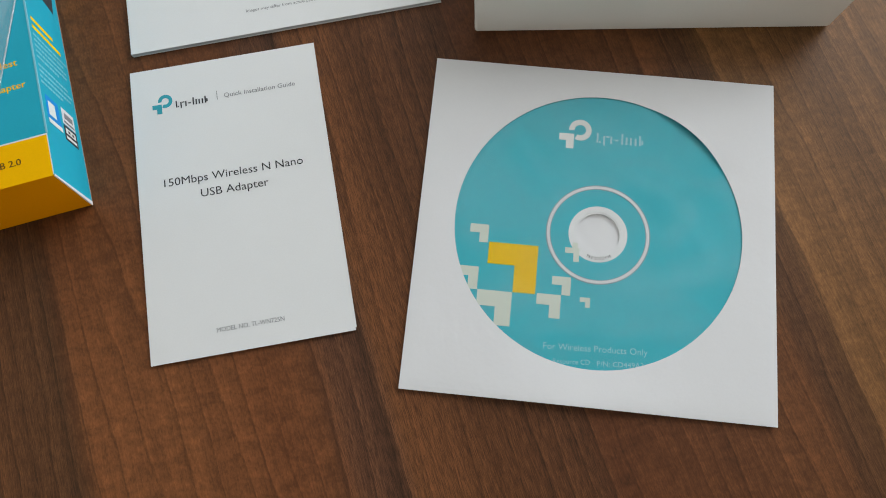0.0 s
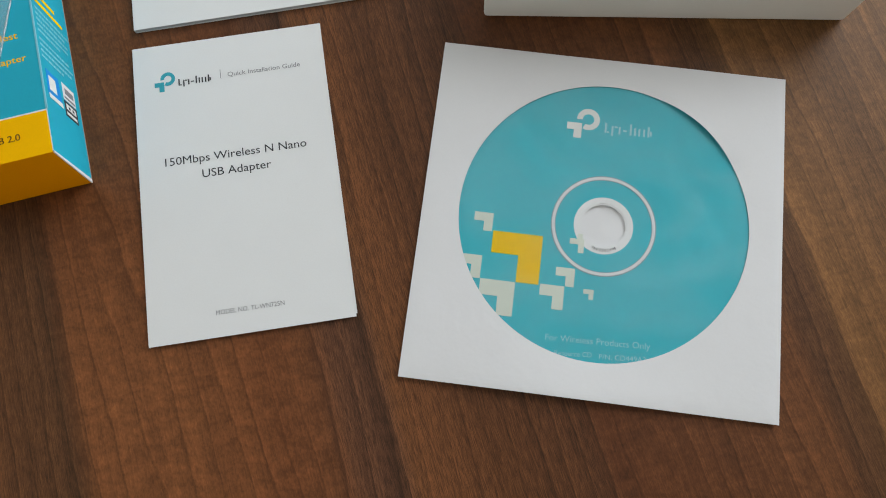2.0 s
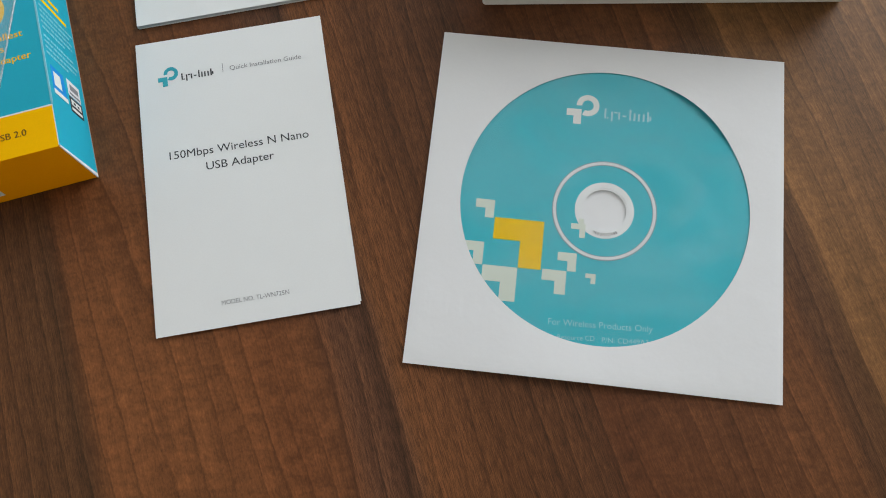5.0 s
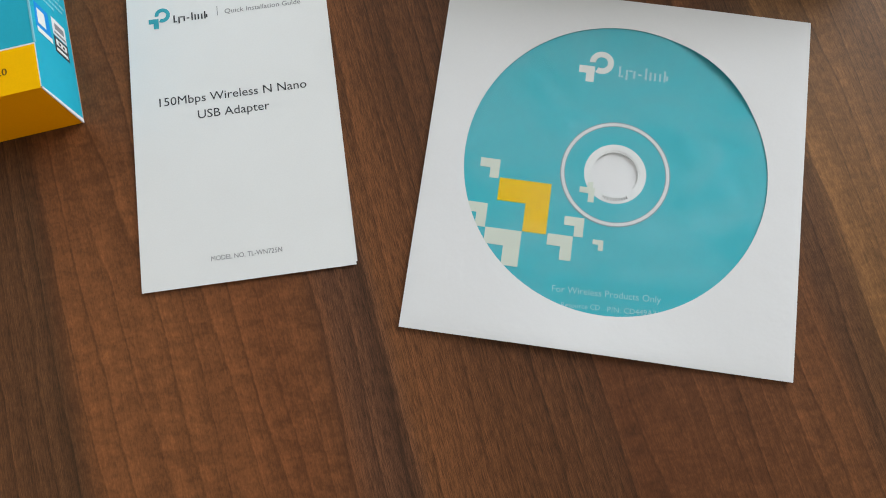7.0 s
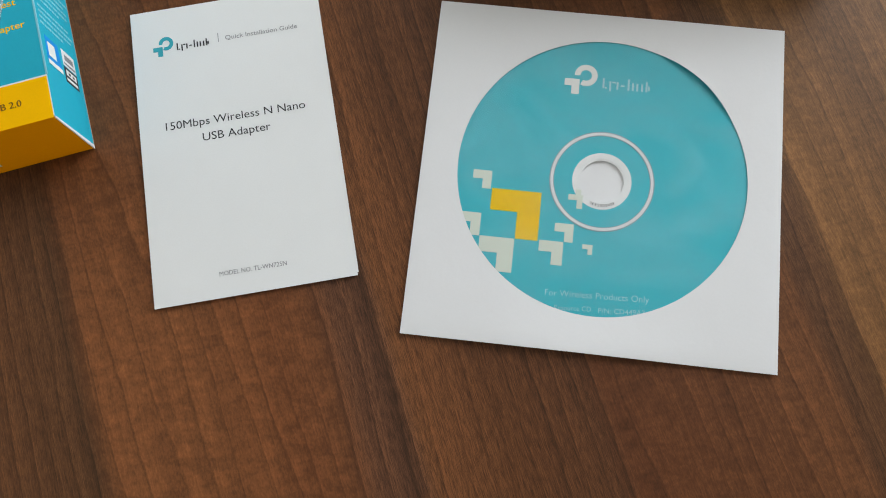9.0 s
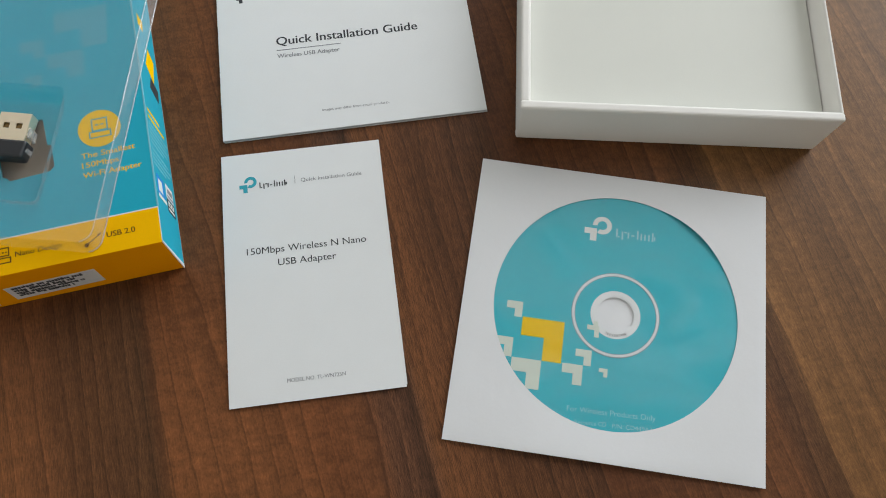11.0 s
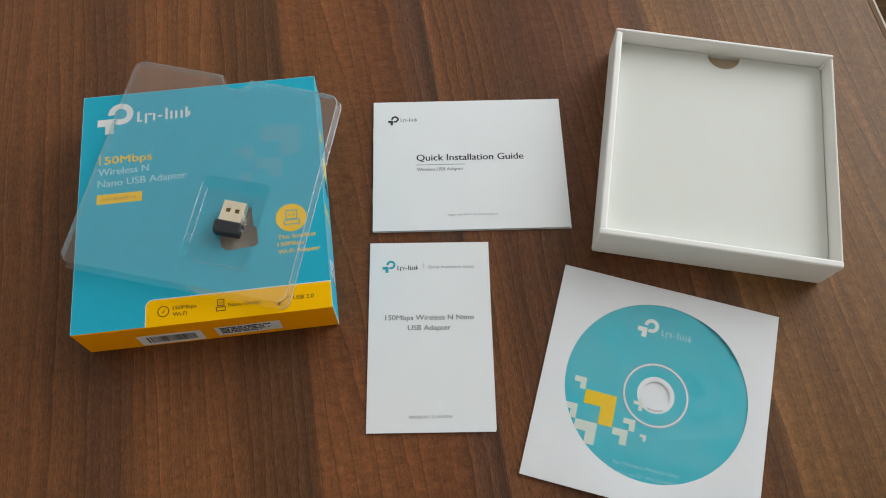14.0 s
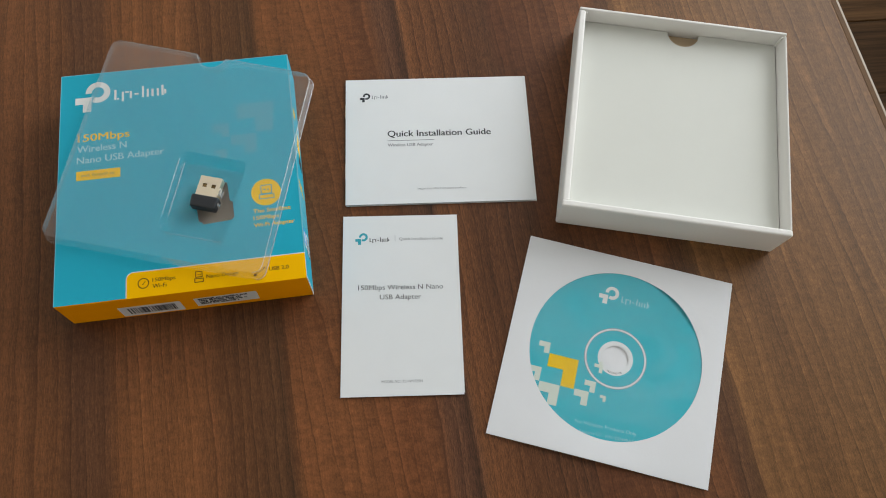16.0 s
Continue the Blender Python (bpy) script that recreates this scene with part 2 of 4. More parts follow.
LABEL_WHITE = paper("label_white", (0.74, 0.74, 0.76), 0.5, 0.02, 0.03)
CARDBOARD = paper("raw_cardboard", (0.34, 0.27, 0.20), 0.8, 0.06, 0.1)
DISC_TEAL = paper("disc_teal", (0.060, 0.48, 0.575), 0.4, 0.012, 0.01, 0.1)
DISC_SILVER = plastic("disc_silver", (0.74, 0.75, 0.77), 0.25)
DISC_CLEAR = plastic("disc_hub", (0.80, 0.82, 0.83), 0.25)
HUB_GREY = plastic("hub_grey", (0.22, 0.36, 0.40), 0.3)
STEEL = metal("plated_steel", (1.0, 0.88, 0.68), 0.42)
BLACK_PLASTIC = plastic("black_plastic", (0.022, 0.024, 0.028), 0.38)
DARK_HOLE = plastic("dark_hole", (0.20, 0.12, 0.03), 0.5)
FILM = clear_plastic("sleeve_film", 0.068, 1.0, 0.34, 0.99, 26, 1.34, 0.0075, patchy=True)
BLISTER = clear_plastic("blister_plastic", 0.078, 0.10, 0.08, 0.985, 40, 1.55)
# milk and strong gloss brighten the lips into highlight lines
BLISTER_EDGE = clear_plastic("blister_edge", 0.16, 0.1, 0.2, 0.985, 60, 1.9)
BLISTER_WALL = clear_plastic("blister_wall", 0.14, 0.1, 0.12, 0.985, 60, 1.7)
# extra milk in place of the window's reflection in the clips
BLISTER_CLIP = clear_plastic("blister_clip", 0.32, 0.1, 0.1, 0.985, 60, 1.8)
WALL_PAINT = paper("wall_paint", (0.82, 0.81, 0.78), 0.8, 0.02, 0.05, 0.2, 300)
# greyed so that the unseen ceiling returns less light from overhead
CEILING_PAINT = paper("ceiling_paint", (0.58, 0.57, 0.55), 0.9, 0.02, 0.05, 0.2, 300)
FRAME_PAINT = paper("frame_paint", (0.8, 0.8, 0.8), 0.4, 0.02, 0.03)
# pale colour stands in for the window's reflection along the table edge
EDGE_GLINT = paper("edge_band", (0.46, 0.39, 0.31), 0.3, 0.05, 0.05)


def floor_wood():
    k = node_kit("floor_boards")
    info = k.node("ShaderNodeObjectInfo").outputs["Random"]
    fibre = k.noise(k.place, (3, 90, 1), 5, 0.7)
    base = k.ramp(fibre, [(0.3, (0.030, 0.015, 0.006)), (0.7, (0.130, 0.066, 0.026))])
    tone = k.span(info, 0, 1, 0.75, 1.2)
    rgb = k.node("ShaderNodeCombineColor", {0: tone, 1: tone, 2: tone}).outputs[0]
    k.to("Base Color", k.mix("MULTIPLY", 1.0, base, rgb))
    k.to("Roughness", 0.6)
    k.to("Specular IOR Level", 0.12)
    k.to("Normal", k.bump(fibre, 0.2, 0.001))
    return k.mat


FLOOR_WOOD = floor_wood()


# ---------------------------------------------------------------- building helpers
def part(name, bm, material, parent, label=""):
    mesh = bpy.data.meshes.new(name)
    bmesh.ops.recalc_face_normals(bm, faces=bm.faces[:])
    bm.to_mesh(mesh)
    bm.free()
    mesh.materials.append(material)
    ob = new(name, mesh)
    ob.parent = parent
    return tagged(ob, label) if label else ob


def thing(name, m, label, category, kind="", group=""):
    ob = new(name)
    ob.empty_display_size = 0.02
    ob.matrix_world = m
    return tagged(ob, label, category, group, kind)


def cuboid(x0, y0, z0, x1, y1, z1, bevel=0.0, segments=2, bm=None):
    made = bmesh.new()
    bmesh.ops.create_cube(made, size=1.0)
    for v in made.verts:
        v.co = Vector(((x0 + x1) / 2 + v.co.x * (x1 - x0), (y0 + y1) / 2 + v.co.y * (y1 - y0), (z0 + z1) / 2 + v.co.z * (z1 - z0)))
    if bevel:
        bmesh.ops.bevel(made, geom=made.edges[:], offset=bevel, segments=segments, affect="EDGES", profile=0.5)
    return join(bm, made) if bm else made


def join(bm, other):
    mesh = bpy.data.meshes.new("joined")
    other.to_mesh(mesh)
    other.free()
    bm.from_mesh(mesh)
    bpy.data.meshes.remove(mesh)
    return bm


def plate(outline, z0, z1, holes=(), bm=None):
    """A flat piece of board of any outline, with holes, from z0 up to z1."""
    from mathutils.geometry import tessellate_polygon
    bm = bm or bmesh.new()
    loops = [list(outline), *[list(h) for h in holes]]
    flat = [Vector((x, y, 0)) for loop in loops for x, y in loop]
    tris = tessellate_polygon([[Vector((x, y, 0)) for x, y in loop] for loop in loops])
    low = [bm.verts.new((p.x, p.y, z0)) for p in flat]
    high = [bm.verts.new((p.x, p.y, z1)) for p in flat]
    for a, b, c in tris:
        for ring, order in ((high, (a, b, c)), (low, (c, b, a))):
            try:
                bm.faces.new([ring[i] for i in order])
            except ValueError:
                pass
    start = 0
    for loop in loops:
        n = len(loop)
        for i in range(n):
            a, b = start + i, start + (i + 1) % n
            bm.faces.new((low[a], low[b], high[b], high[a]))
        start += n
    return bm


def circle(x, y, r, n=64, a0=0.0, a1=360.0):
    full = a1 - a0 >= 360
    steps = n if full else n + 1
    return [(x + r * math.cos(radians(a0 + (a1 - a0) * i / n)), y + r * math.sin(radians(a0 + (a1 - a0) * i / n))) for i in range(steps)]


def rounded(x0, y0, x1, y1, r, n=6):
    pts = []
    for cx, cy, a in ((x1 - r, y1 - r, 0), (x0 + r, y1 - r, 90), (x0 + r, y0 + r, 180), (x1 - r, y0 + r, 270)):
        pts += circle(cx, cy, r, n, a, a + 90)
    return pts


def film_sheet(outline, z, holes=()):
    """A clear sheet too thin for a thickness of its own."""
    bm = plate(outline, z - 0.001, z, holes)
    bmesh.ops.delete(bm, geom=[v for v in bm.verts if v.co.z < z - 0.0005], context="VERTS")
    return bm


def mm(points):
    return [(x * 0.001, y * 0.001) for x, y in points]


def lettering(name, text, x, y, width, height, z, material, parent, label="", turn=0.0, m=None, bold=True):
    """Flat printed words: left end of the base line at x, y; width overall; height of the capitals; all in millimetres but z."""
    curve = bpy.data.curves.new(name, "FONT")
    curve.body, curve.resolution_u = text, 3
    temp = bpy.data.objects.new(name, curve)
    mesh = bpy.data.meshes.new_from_object(temp)
    bpy.data.objects.remove(temp)
    bpy.data.curves.remove(curve)
    xs = [v.co.x for v in mesh.vertices]
    lo, wide = min(xs), max(xs) - min(xs)
    c, s = math.cos(radians(turn)), math.sin(radians(turn))
    for v in mesh.vertices:
        px, py = (v.co.x - lo) / wide * width * 0.001, v.co.y / 0.69 * height * 0.001
        v.co = Vector((x * 0.001 + px * c - py * s, y * 0.001 + px * s + py * c, z))
        if m:
            v.co = m @ v.co
    if bold:
        # a second strike a hair's breadth beside the first
        both = bmesh.new()
        both.from_mesh(mesh)
        second = [v.co.copy() for v in both.verts]
        both.from_mesh(mesh)
        both.verts.ensure_lookup_table()
        push = Vector((c, s, 0)) * height * 0.00005
        for i in range(len(second), len(both.verts)):
            both.verts[i].co += push + Vector((0, 0, 0.00001))
        both.to_mesh(mesh)
        both.free()
    mesh.materials.append(material)
    ob = new(name, mesh)
    ob.parent = parent
    return tagged(ob, label) if label else ob


INK = 0.00008


def emblem(parent, x, y, size, z, ink, word_ink, word_left, word_right, base, x_height, label):
    """The maker's mark as plain shapes: a ring with a stepped bar, and a row of small bars for the word beside it."""
    r = size * 0.355
    cx, cy = x + size * 0.645, y + size * 0.645
    ring = circle(cx, cy, r, 40, -118, 184) + circle(cx, cy, r * 0.5, 40, -118, 184)[::-1]
    bm = plate(mm(ring), z, z + INK)
    step = [(x, y + size * 0.50), (x + size * 0.20, y + size * 0.50), (x + size * 0.46, y + size * 0.50), (x + size * 0.46, y), (x + size * 0.22, y), (x + size * 0.22, y + size * 0.27), (x, y + size * 0.27)]
    plate(mm(step), z, z + INK, bm=bm)
    part("emblem", bm, ink, parent, label)
    # bar left, right (share of the word's length), bottom and top in x-heights
    bars = [(0.02, 0.06, 0.0, 1.35), (0.07, 0.11, 0.0, 0.22), (0.16, 0.20, -0.3, 1.0), (0.22, 0.29, 0.8, 1.0), (0.31, 0.35, 0.0, 1.0), (0.40, 0.48, 0.42, 0.62), (0.54, 0.58, 0.0, 1.5), (0.63, 0.67, 0.0, 1.05),
            (0.72, 0.76, 0.0, 1.0), (0.82, 0.86, 0.0, 1.0), (0.91, 0.95, 0.0, 1.4), (0.96, 1.0, 0.2, 0.8)]
    bm = bmesh.new()
    length = word_right - word_left
    for a, b, lo, hi in bars:
        plate(mm([(word_left + a * length, base + lo * x_height), (word_left + b * length, base + lo * x_height), (word_left + b * length, base + hi * x_height), (word_left + a * length, base + hi * x_height)]), z, z + INK, bm=bm)
    part("wordmark", bm, word_ink, parent)


def bars_row(bm, x0, x1, y, h, z, seed, m=None):
    """A line of unreadable print: short bars of word length."""
    rnd = random.Random(seed)
    x = x0
    while x < x1 - h * 0.4:
        for _ in range(rnd.randint(3, 8)):
            w = h * rnd.uniform(0.28, 0.62)
            if x + w > x1:
                break
            low, high = rnd.choice((0.0, 0.0, 0.0, 0.15)), rnd.choice((0.75, 0.8, 0.8, 1.0))
            plate(mm([(x, y + low * h), (x + w, y + low * h), (x + w, y + high * h), (x, y + high * h)]), z, z + INK, bm=bm)
            x += w + h * 0.10
        x += h * 0.42
    return bm


def moved(bm, m):
    bmesh.ops.transform(bm, matrix=m, verts=bm.verts[:])
    return bm


# ---------------------------------------------------------------- the room
TURN = Matrix.Rotation(radians(19.2), 4, "Z")
# unseen room; west and south walls stand close to bounce fill light
X0, X1, Y0, Y1, HIGH = -1.55, WIN_X, -1.30, 2.6, 2.6


def wall(name, box, label, paint=None):
    bm = cuboid(*box)
    mesh_ob = part(name, bm, paint or WALL_PAINT, None)
    mesh_ob.matrix_world = TURN
    return tagged(mesh_ob, label, "wall", kind="structure")


wall("wall_west", (X0 - 0.15, Y0, 0, X0, Y1, HIGH), "unseen pale wall added close by to bounce light")
wall("wall_north", (X0 - 0.15, Y1, 0, X1 + 0.2, Y1 + 0.15, HIGH), "plain pale painted wall beyond the table")
# added pale wall that fills the faces turned towards the camera
wall("wall_south", (X0 - 0.15, Y0 - 0.15, 0, X1 + 0.2, Y0, HIGH), "unseen cream wall added behind the camera to bounce light", paper("bounce_cream", (0.86, 0.81, 0.72), 0.8, 0.03, 0.05, 0.2, 300))
# wall with the window opening
opening = [(WIN_Y - WIN_W / 2, WIN_Z - WIN_H / 2), (WIN_Y + WIN_W / 2, WIN_Z - WIN_H / 2), (WIN_Y + WIN_W / 2, WIN_Z + WIN_H / 2), (WIN_Y - WIN_W / 2, WIN_Z + WIN_H / 2)]
bm = plate([(Y0, 0), (Y1, 0), (Y1, HIGH), (Y0, HIGH)], 0, 0.2, [opening])
upright = Matrix(((0, 0, 1, X1), (1, 0, 0, 0), (0, 1, 0, 0), (0, 0, 0, 1)))
wall_east = part("wall_east", moved(bm, upright), WALL_PAINT, None)
wall_east.matrix_world = TURN
tagged(wall_east, "plain pale painted wall with a wide window", "wall", kind="structure")
bm = cuboid(X0 - 0.15, Y0 - 0.15, HIGH, X1 + 0.2, Y1 + 0.15, HIGH + 0.15)
ceiling = part("ceiling", bm, CEILING_PAINT, None)
ceiling.matrix_world = TURN
tagged(ceiling, "unseen ceiling added over the room, greyed to weaken overhead light", "ceiling", kind="structure")
window = thing("window_1", TURN, "wide white-framed window letting in soft daylight", "window", kind="structure")
ya, yb, za, zb = opening[0][0], opening[1][0], opening[0][1], opening[2][1]
bm = plate([(ya, za), (yb, za), (yb, zb), (ya, zb)], 0.05, 0.11, [[(ya + 0.06, za + 0.06), ((ya + yb) / 2 - 0.03, za + 0.06), ((ya + yb) / 2 - 0.03, zb - 0.06), (ya + 0.06, zb - 0.06)],
                                                              [((ya + yb) / 2 + 0.03, za + 0.06), (yb - 0.06, za + 0.06), (yb - 0.06, zb - 0.06), ((ya + yb) / 2 + 0.03, zb - 0.06)]])
part("window_frame", moved(bm, upright), FRAME_PAINT, window)
part("window_sill", cuboid(X1 - 0.12, ya - 0.05, za - 0.03, X1, yb + 0.05, za - 0.002, 0.004), FRAME_PAINT, window)
PANE = clear_plastic("window_glass", 0.0, 0.0, 0.02, 0.95)
for y0, y1 in ((ya + 0.06, (ya + yb) / 2 - 0.03), ((ya + yb) / 2 + 0.03, yb - 0.06)):
    pane = part("pane", cuboid(X1 + 0.078, y0, za + 0.06, X1 + 0.084, y1, zb - 0.06), PANE, window)
    pane.visible_shadow = False

# ---------------------------------------------------------------- the table
table = thing("table", TURN, "dark walnut-grained laminate table with rounded edge", "table")
TX0, TX1, TY0, TY1 = -0.69, 0.2105, -0.62, 0.88


def slanted(bm):
    """The long edge facing the window runs out of square with the grain."""
    for v in bm.verts:
        if v.co.x > 0.15:
            v.co.x -= 0.0705 * (v.co.y - 0.150)
    return bm


top_bm = slanted(cuboid(TX0, TY0, -0.026, TX1, TY1, 0.0))
edges = [e for e in top_bm.edges if all(v.co.z > -0.001 for v in e.verts)]
bmesh.ops.bevel(top_bm, geom=edges, offset=0.0020, segments=4, affect="EDGES", profile=0.5)
moved(top_bm, Matrix.Translation((0, 0, TOP)))
part("tabletop", top_bm, WOOD, table)
# flat brown strip that paints the darker side of the rounding
part("edge_trim", slanted(cuboid(TX1 - 0.0044, TY0 + 0.004, TOP - 0.0006, TX1 - 0.0008, TY1 - 0.004, TOP + 0.0002, 0.0001)), paper("rounding_shade", (0.135, 0.074, 0.036), 0.6, 0.2, 0.05, 0.1), table, "brown strip with the shade of the rounded edge in its colour")
# thin pale strip that paints the highlight on the rounded edge
part("edge_band", slanted(cuboid(TX1 - 0.0003, TY0 + 0.004, TOP - 0.0245, TX1 + 0.0018, TY1 - 0.004, TOP - 0.0010, 0.0005)), EDGE_GLINT, table, "pale edge strip with the window's glint in its colour")
for x in (TX0 + 0.05, TX1 - 0.18):
    for y in (TY0 + 0.05, TY1 - 0.11):
        part("leg", cuboid(x, y, 0.0, x + 0.06, y + 0.06, TOP - 0.026, 0.003), WOOD, table)


def lie(x, y, turn, z=0.0):
    """A pose on the table top."""
    return pose(x, y, TOP + z, 0, 0, turn)


# ---------------------------------------------------------------- printed carton
CW, CD, CH = 69.9, 75.9, 28.0
carton = thing("carton", lie(-0.27493, 0.0370, 22.0), "teal and orange printed product carton lying on the table", "box")
HOLE = [(16.0, -20.5), (26.8, -10.0), (28.2, -10.3), (29.2, -22.6), (30.8, -23.2), (31.4, -33.4), (29.4, -35.2), (13.4, -36.2), (12.6, -34.6), (10.8, -33.9), (9.6, -21.5)]
bm = plate(mm([(-CW, -CD), (CW, -CD), (CW, CD), (-CW, CD)]), CH * 0.001 - 0.0006, CH * 0.001, [mm(HOLE)])
part("top_panel", bm, TEAL_BOARD, carton)
part("bottom_panel", cuboid(-CW * 0.001, -CD * 0.001, 0, CW * 0.001, CD * 0.001, 0.0006), CARDBOARD, carton)
part("hole_liner", cuboid(0.004, -0.042, 0.0236, 0.036, -0.004, 0.0240), CARDBOARD, carton, "bare brown board under the cut-out")
for side, x in (("side_panel", CW), ("side_panel", -CW)):
    a, b = sorted((x, x - math.copysign(0.6, x)))
    part(side, cuboid(a * 0.001, -CD * 0.001, 0.0006, b * 0.001, CD * 0.001, CH * 0.001 - 0.0006), TEAL_BOARD, carton)
part("back_panel", cuboid((-CW + 0.6) * 0.001, (CD - 0.6) * 0.001, 0.0006, (CW - 0.6) * 0.001, CD * 0.001, CH * 0.001 - 0.0006), TEAL_BOARD, carton)
part("front_flap", cuboid((-CW + 0.3) * 0.001, -(CD + 0.5) * 0.001, 0.0004, (CW - 0.3) * 0.001, -(CD - 0.1) * 0.001, CH * 0.001 + 0.00005, 0.0004, 3), FLAP_BOARD, carton, "deep orange end flap")
# worn fold lines
ztop = CH * 0.001
part("fold_edge", cuboid((CW - 0.5) * 0.001, -0.0604, ztop - 0.0005, (CW + 0.15) * 0.001, (CD - 0.5) * 0.001, ztop + 0.00012, 0.0001), TEAL_PALE, carton, "worn pale fold line")
part("fold_edge", cuboid((-CW - 0.1) * 0.001, -CD * 0.001, ztop - 0.0004, (-CW + 0.25) * 0.001, CD * 0.001, ztop + 0.0001, 0.0001), TEAL_PALE, carton)
part("fold_edge", cuboid((CW - 0.3) * 0.001, -(CD + 0.6) * 0.001, 0.0004, (CW + 0.15) * 0.001, -(CD - 0.2) * 0.001, ztop - 0.0004, 0.0001), LABEL_WHITE, carton)
part("fold_edge", cuboid(-CW * 0.001, (CD - 0.3) * 0.001, ztop - 0.0004, CW * 0.001, (CD + 0.1) * 0.001, ztop + 0.0001, 0.0001), TEAL_PALE, carton)
# orange band on the top with a pale outline
line = [(-30.6, -CD), (-30.6, -65.0)] + circle(-26.2, -65.0, 4.4, 8, 180, 90) + [(CW, -60.6), (CW, -CD)]
part("band_outline", plate(mm(line), ztop, ztop + INK), LABEL_WHITE, carton)
band = [(-30.0, -CD - 0.45), (-30.0, -65.0)] + circle(-26.2, -65.0, 3.8, 8, 180, 90) + [(CW - 0.3, -61.2), (CW - 0.3, -CD - 0.45)]
part("orange_band", plate(mm(band), ztop + INK, ztop + 2 * INK), ORANGE_BOARD, carton)
Z1, Z2 = ztop + 0.00004, ztop + 2 * INK + 0.00006
emblem(carton, -61.0, 48.2, 21.0, ztop, WHITE_INK, WHITE_INK, -38.2, -6.0, 55.0, 5.4, "white ring and step mark")
lettering("print_line", "150Mbps", -59.0, 27.4, 30.5, 5.0, Z1, YELLOW_INK, carton, turn=1.0)
lettering("print_line", "Wireless N", -59.2, 20.0, 29.0, 4.6, Z1, PALE_TEAL_INK, carton, turn=1.0)
lettering("print_line", "Nano USB Adapter", -59.2, 12.4, 51.0, 4.6, Z1, PALE_TEAL_INK, carton, turn=1.0)
part("model_tag", plate(mm(rounded(-59.3, 1.2, -33.7, 7.4, 0.4)), ztop, ztop + INK), YELLOW_INK, carton)
part("tag_print", bars_row(bmesh.new(), -56.5, -36.5, 3.2, 2.2, ztop + INK, 3), paper("tag_ink", (0.62, 0.40, 0.03), 0.5), carton)
part("round_badge", plate(mm(circle(50.5, -19.8, 8.7, 48)), ztop, ztop + INK), YELLOW_INK, carton)
bm = bmesh.new()
for box, inner in (((47.4, -21.0, 54.0, -15.0), (47.9, -20.5, 53.5, -15.5)), ((49.0, -18.4, 50.2, -17.8), None), ((51.2, -18.4, 52.4, -17.8), None), ((46.2, -24.2, 55.2, -21.0), (46.7, -23.7, 54.7, -21.5))):
    loop = [(box[0], box[1]), (box[2], box[1]), (box[2], box[3]), (box[0], box[3])]
    holes = [mm([(inner[0], inner[1]), (inner[2], inner[1]), (inner[2], inner[3]), (inner[0], inner[3])])] if inner else []
    plate(mm(loop), ztop + INK, ztop + 2 * INK, holes, bm=bm)
part("badge_symbol", bm, TEAL_FADED, carton)
for words, y, length in (("The Smallest", -32.8, 21.6), ("150Mbps", -37.2, 14.6), ("Wi-Fi Adapter", -41.8, 23.4)):
    lettering("caption_line", words, 42.2, y, length, 2.5, Z1, YELLOW_INK, carton, turn=1.0)
# faint stepped pattern
for loop in ([(36, 42.5), (59, 42.5), (57.5, 22), (47, 22), (47, 32), (36, 32)], [(21, 30), (31, 30), (31, 20.5), (26.5, 20.5), (26.5, 24.5), (21, 24.5)], [(32, 21), (47, 21), (47, 8), (39.5, 8), (39.5, 14), (32, 14)], [(22, 12), (29, 12), (29, 6), (25, 6), (25, 9), (22, 9)]):
    part("step_pattern", plate(mm(loop), ztop, ztop + INK * 0.6), TEAL_FADED, carton)
# symbols and words on the band
part("gauge_symbol", plate(mm(circle(-20.8, -68.2, 3.2, 32)), Z2 - 0.00004, Z2, [mm(circle(-20.8, -68.2, 2.65, 32))]), BROWN_INK, carton)
part("gauge_needle", plate(mm([(-21.6, -69.0), (-21.0, -69.3), (-19.6, -66.8)]), Z2 - 0.00004, Z2), BROWN_INK, carton)
lettering("print_line", "150Mbps", -15.8, -67.9, 12.6, 2.2, Z2, BROWN_INK, carton)
lettering("print_line", "Wi-Fi", -15.8, -71.6, 7.6, 2.3, Z2, BROWN_INK, carton)
bm = plate(mm([(7.9, -68.6), (11.9, -68.6), (11.9, -64.8), (7.9, -64.8)]), Z2 - 0.00004, Z2, [mm([(8.4, -68.1), (11.4, -68.1), (11.4, -65.3), (8.4, -65.3)])])
plate(mm([(7.3, -71.6), (12.5, -71.6), (12.5, -69.0), (7.3, -69.0)]), Z2 - 0.00004, Z2, [mm([(7.8, -71.1), (12.0, -71.1), (12.0, -69.5), (7.8, -69.5)])], bm=bm)
for x in (9.2, 10.3):
    plate(mm([(x, -67.2), (x + 0.6, -67.2), (x + 0.6, -66.6), (x, -66.6)]), Z2 - 0.00004, Z2, bm=bm)
part("adapter_symbol", bm, BROWN_INK, carton)
lettering("print_line", "Nano Design", 14.0, -69.6, 17.6, 2.2, Z2, BROWN_INK, carton)
bm = plate(mm(circle(41.2, -71.2, 0.9, 16)), Z2 - 0.00004, Z2)
plate(mm([(41.4, -71.1), (46.2, -68.0), (46.0, -67.7), (41.2, -70.8)]), Z2 - 0.00004, Z2, bm=bm)
plate(mm([(45.8, -68.4), (47.2, -67.0), (45.6, -67.2)]), Z2 - 0.00004, Z2, bm=bm)
part("trident_symbol", bm, BROWN_INK, carton)
lettering("print_line", "USB 2.0", 49.0, -69.6, 11.0, 2.3, Z2, BROWN_INK, carton)
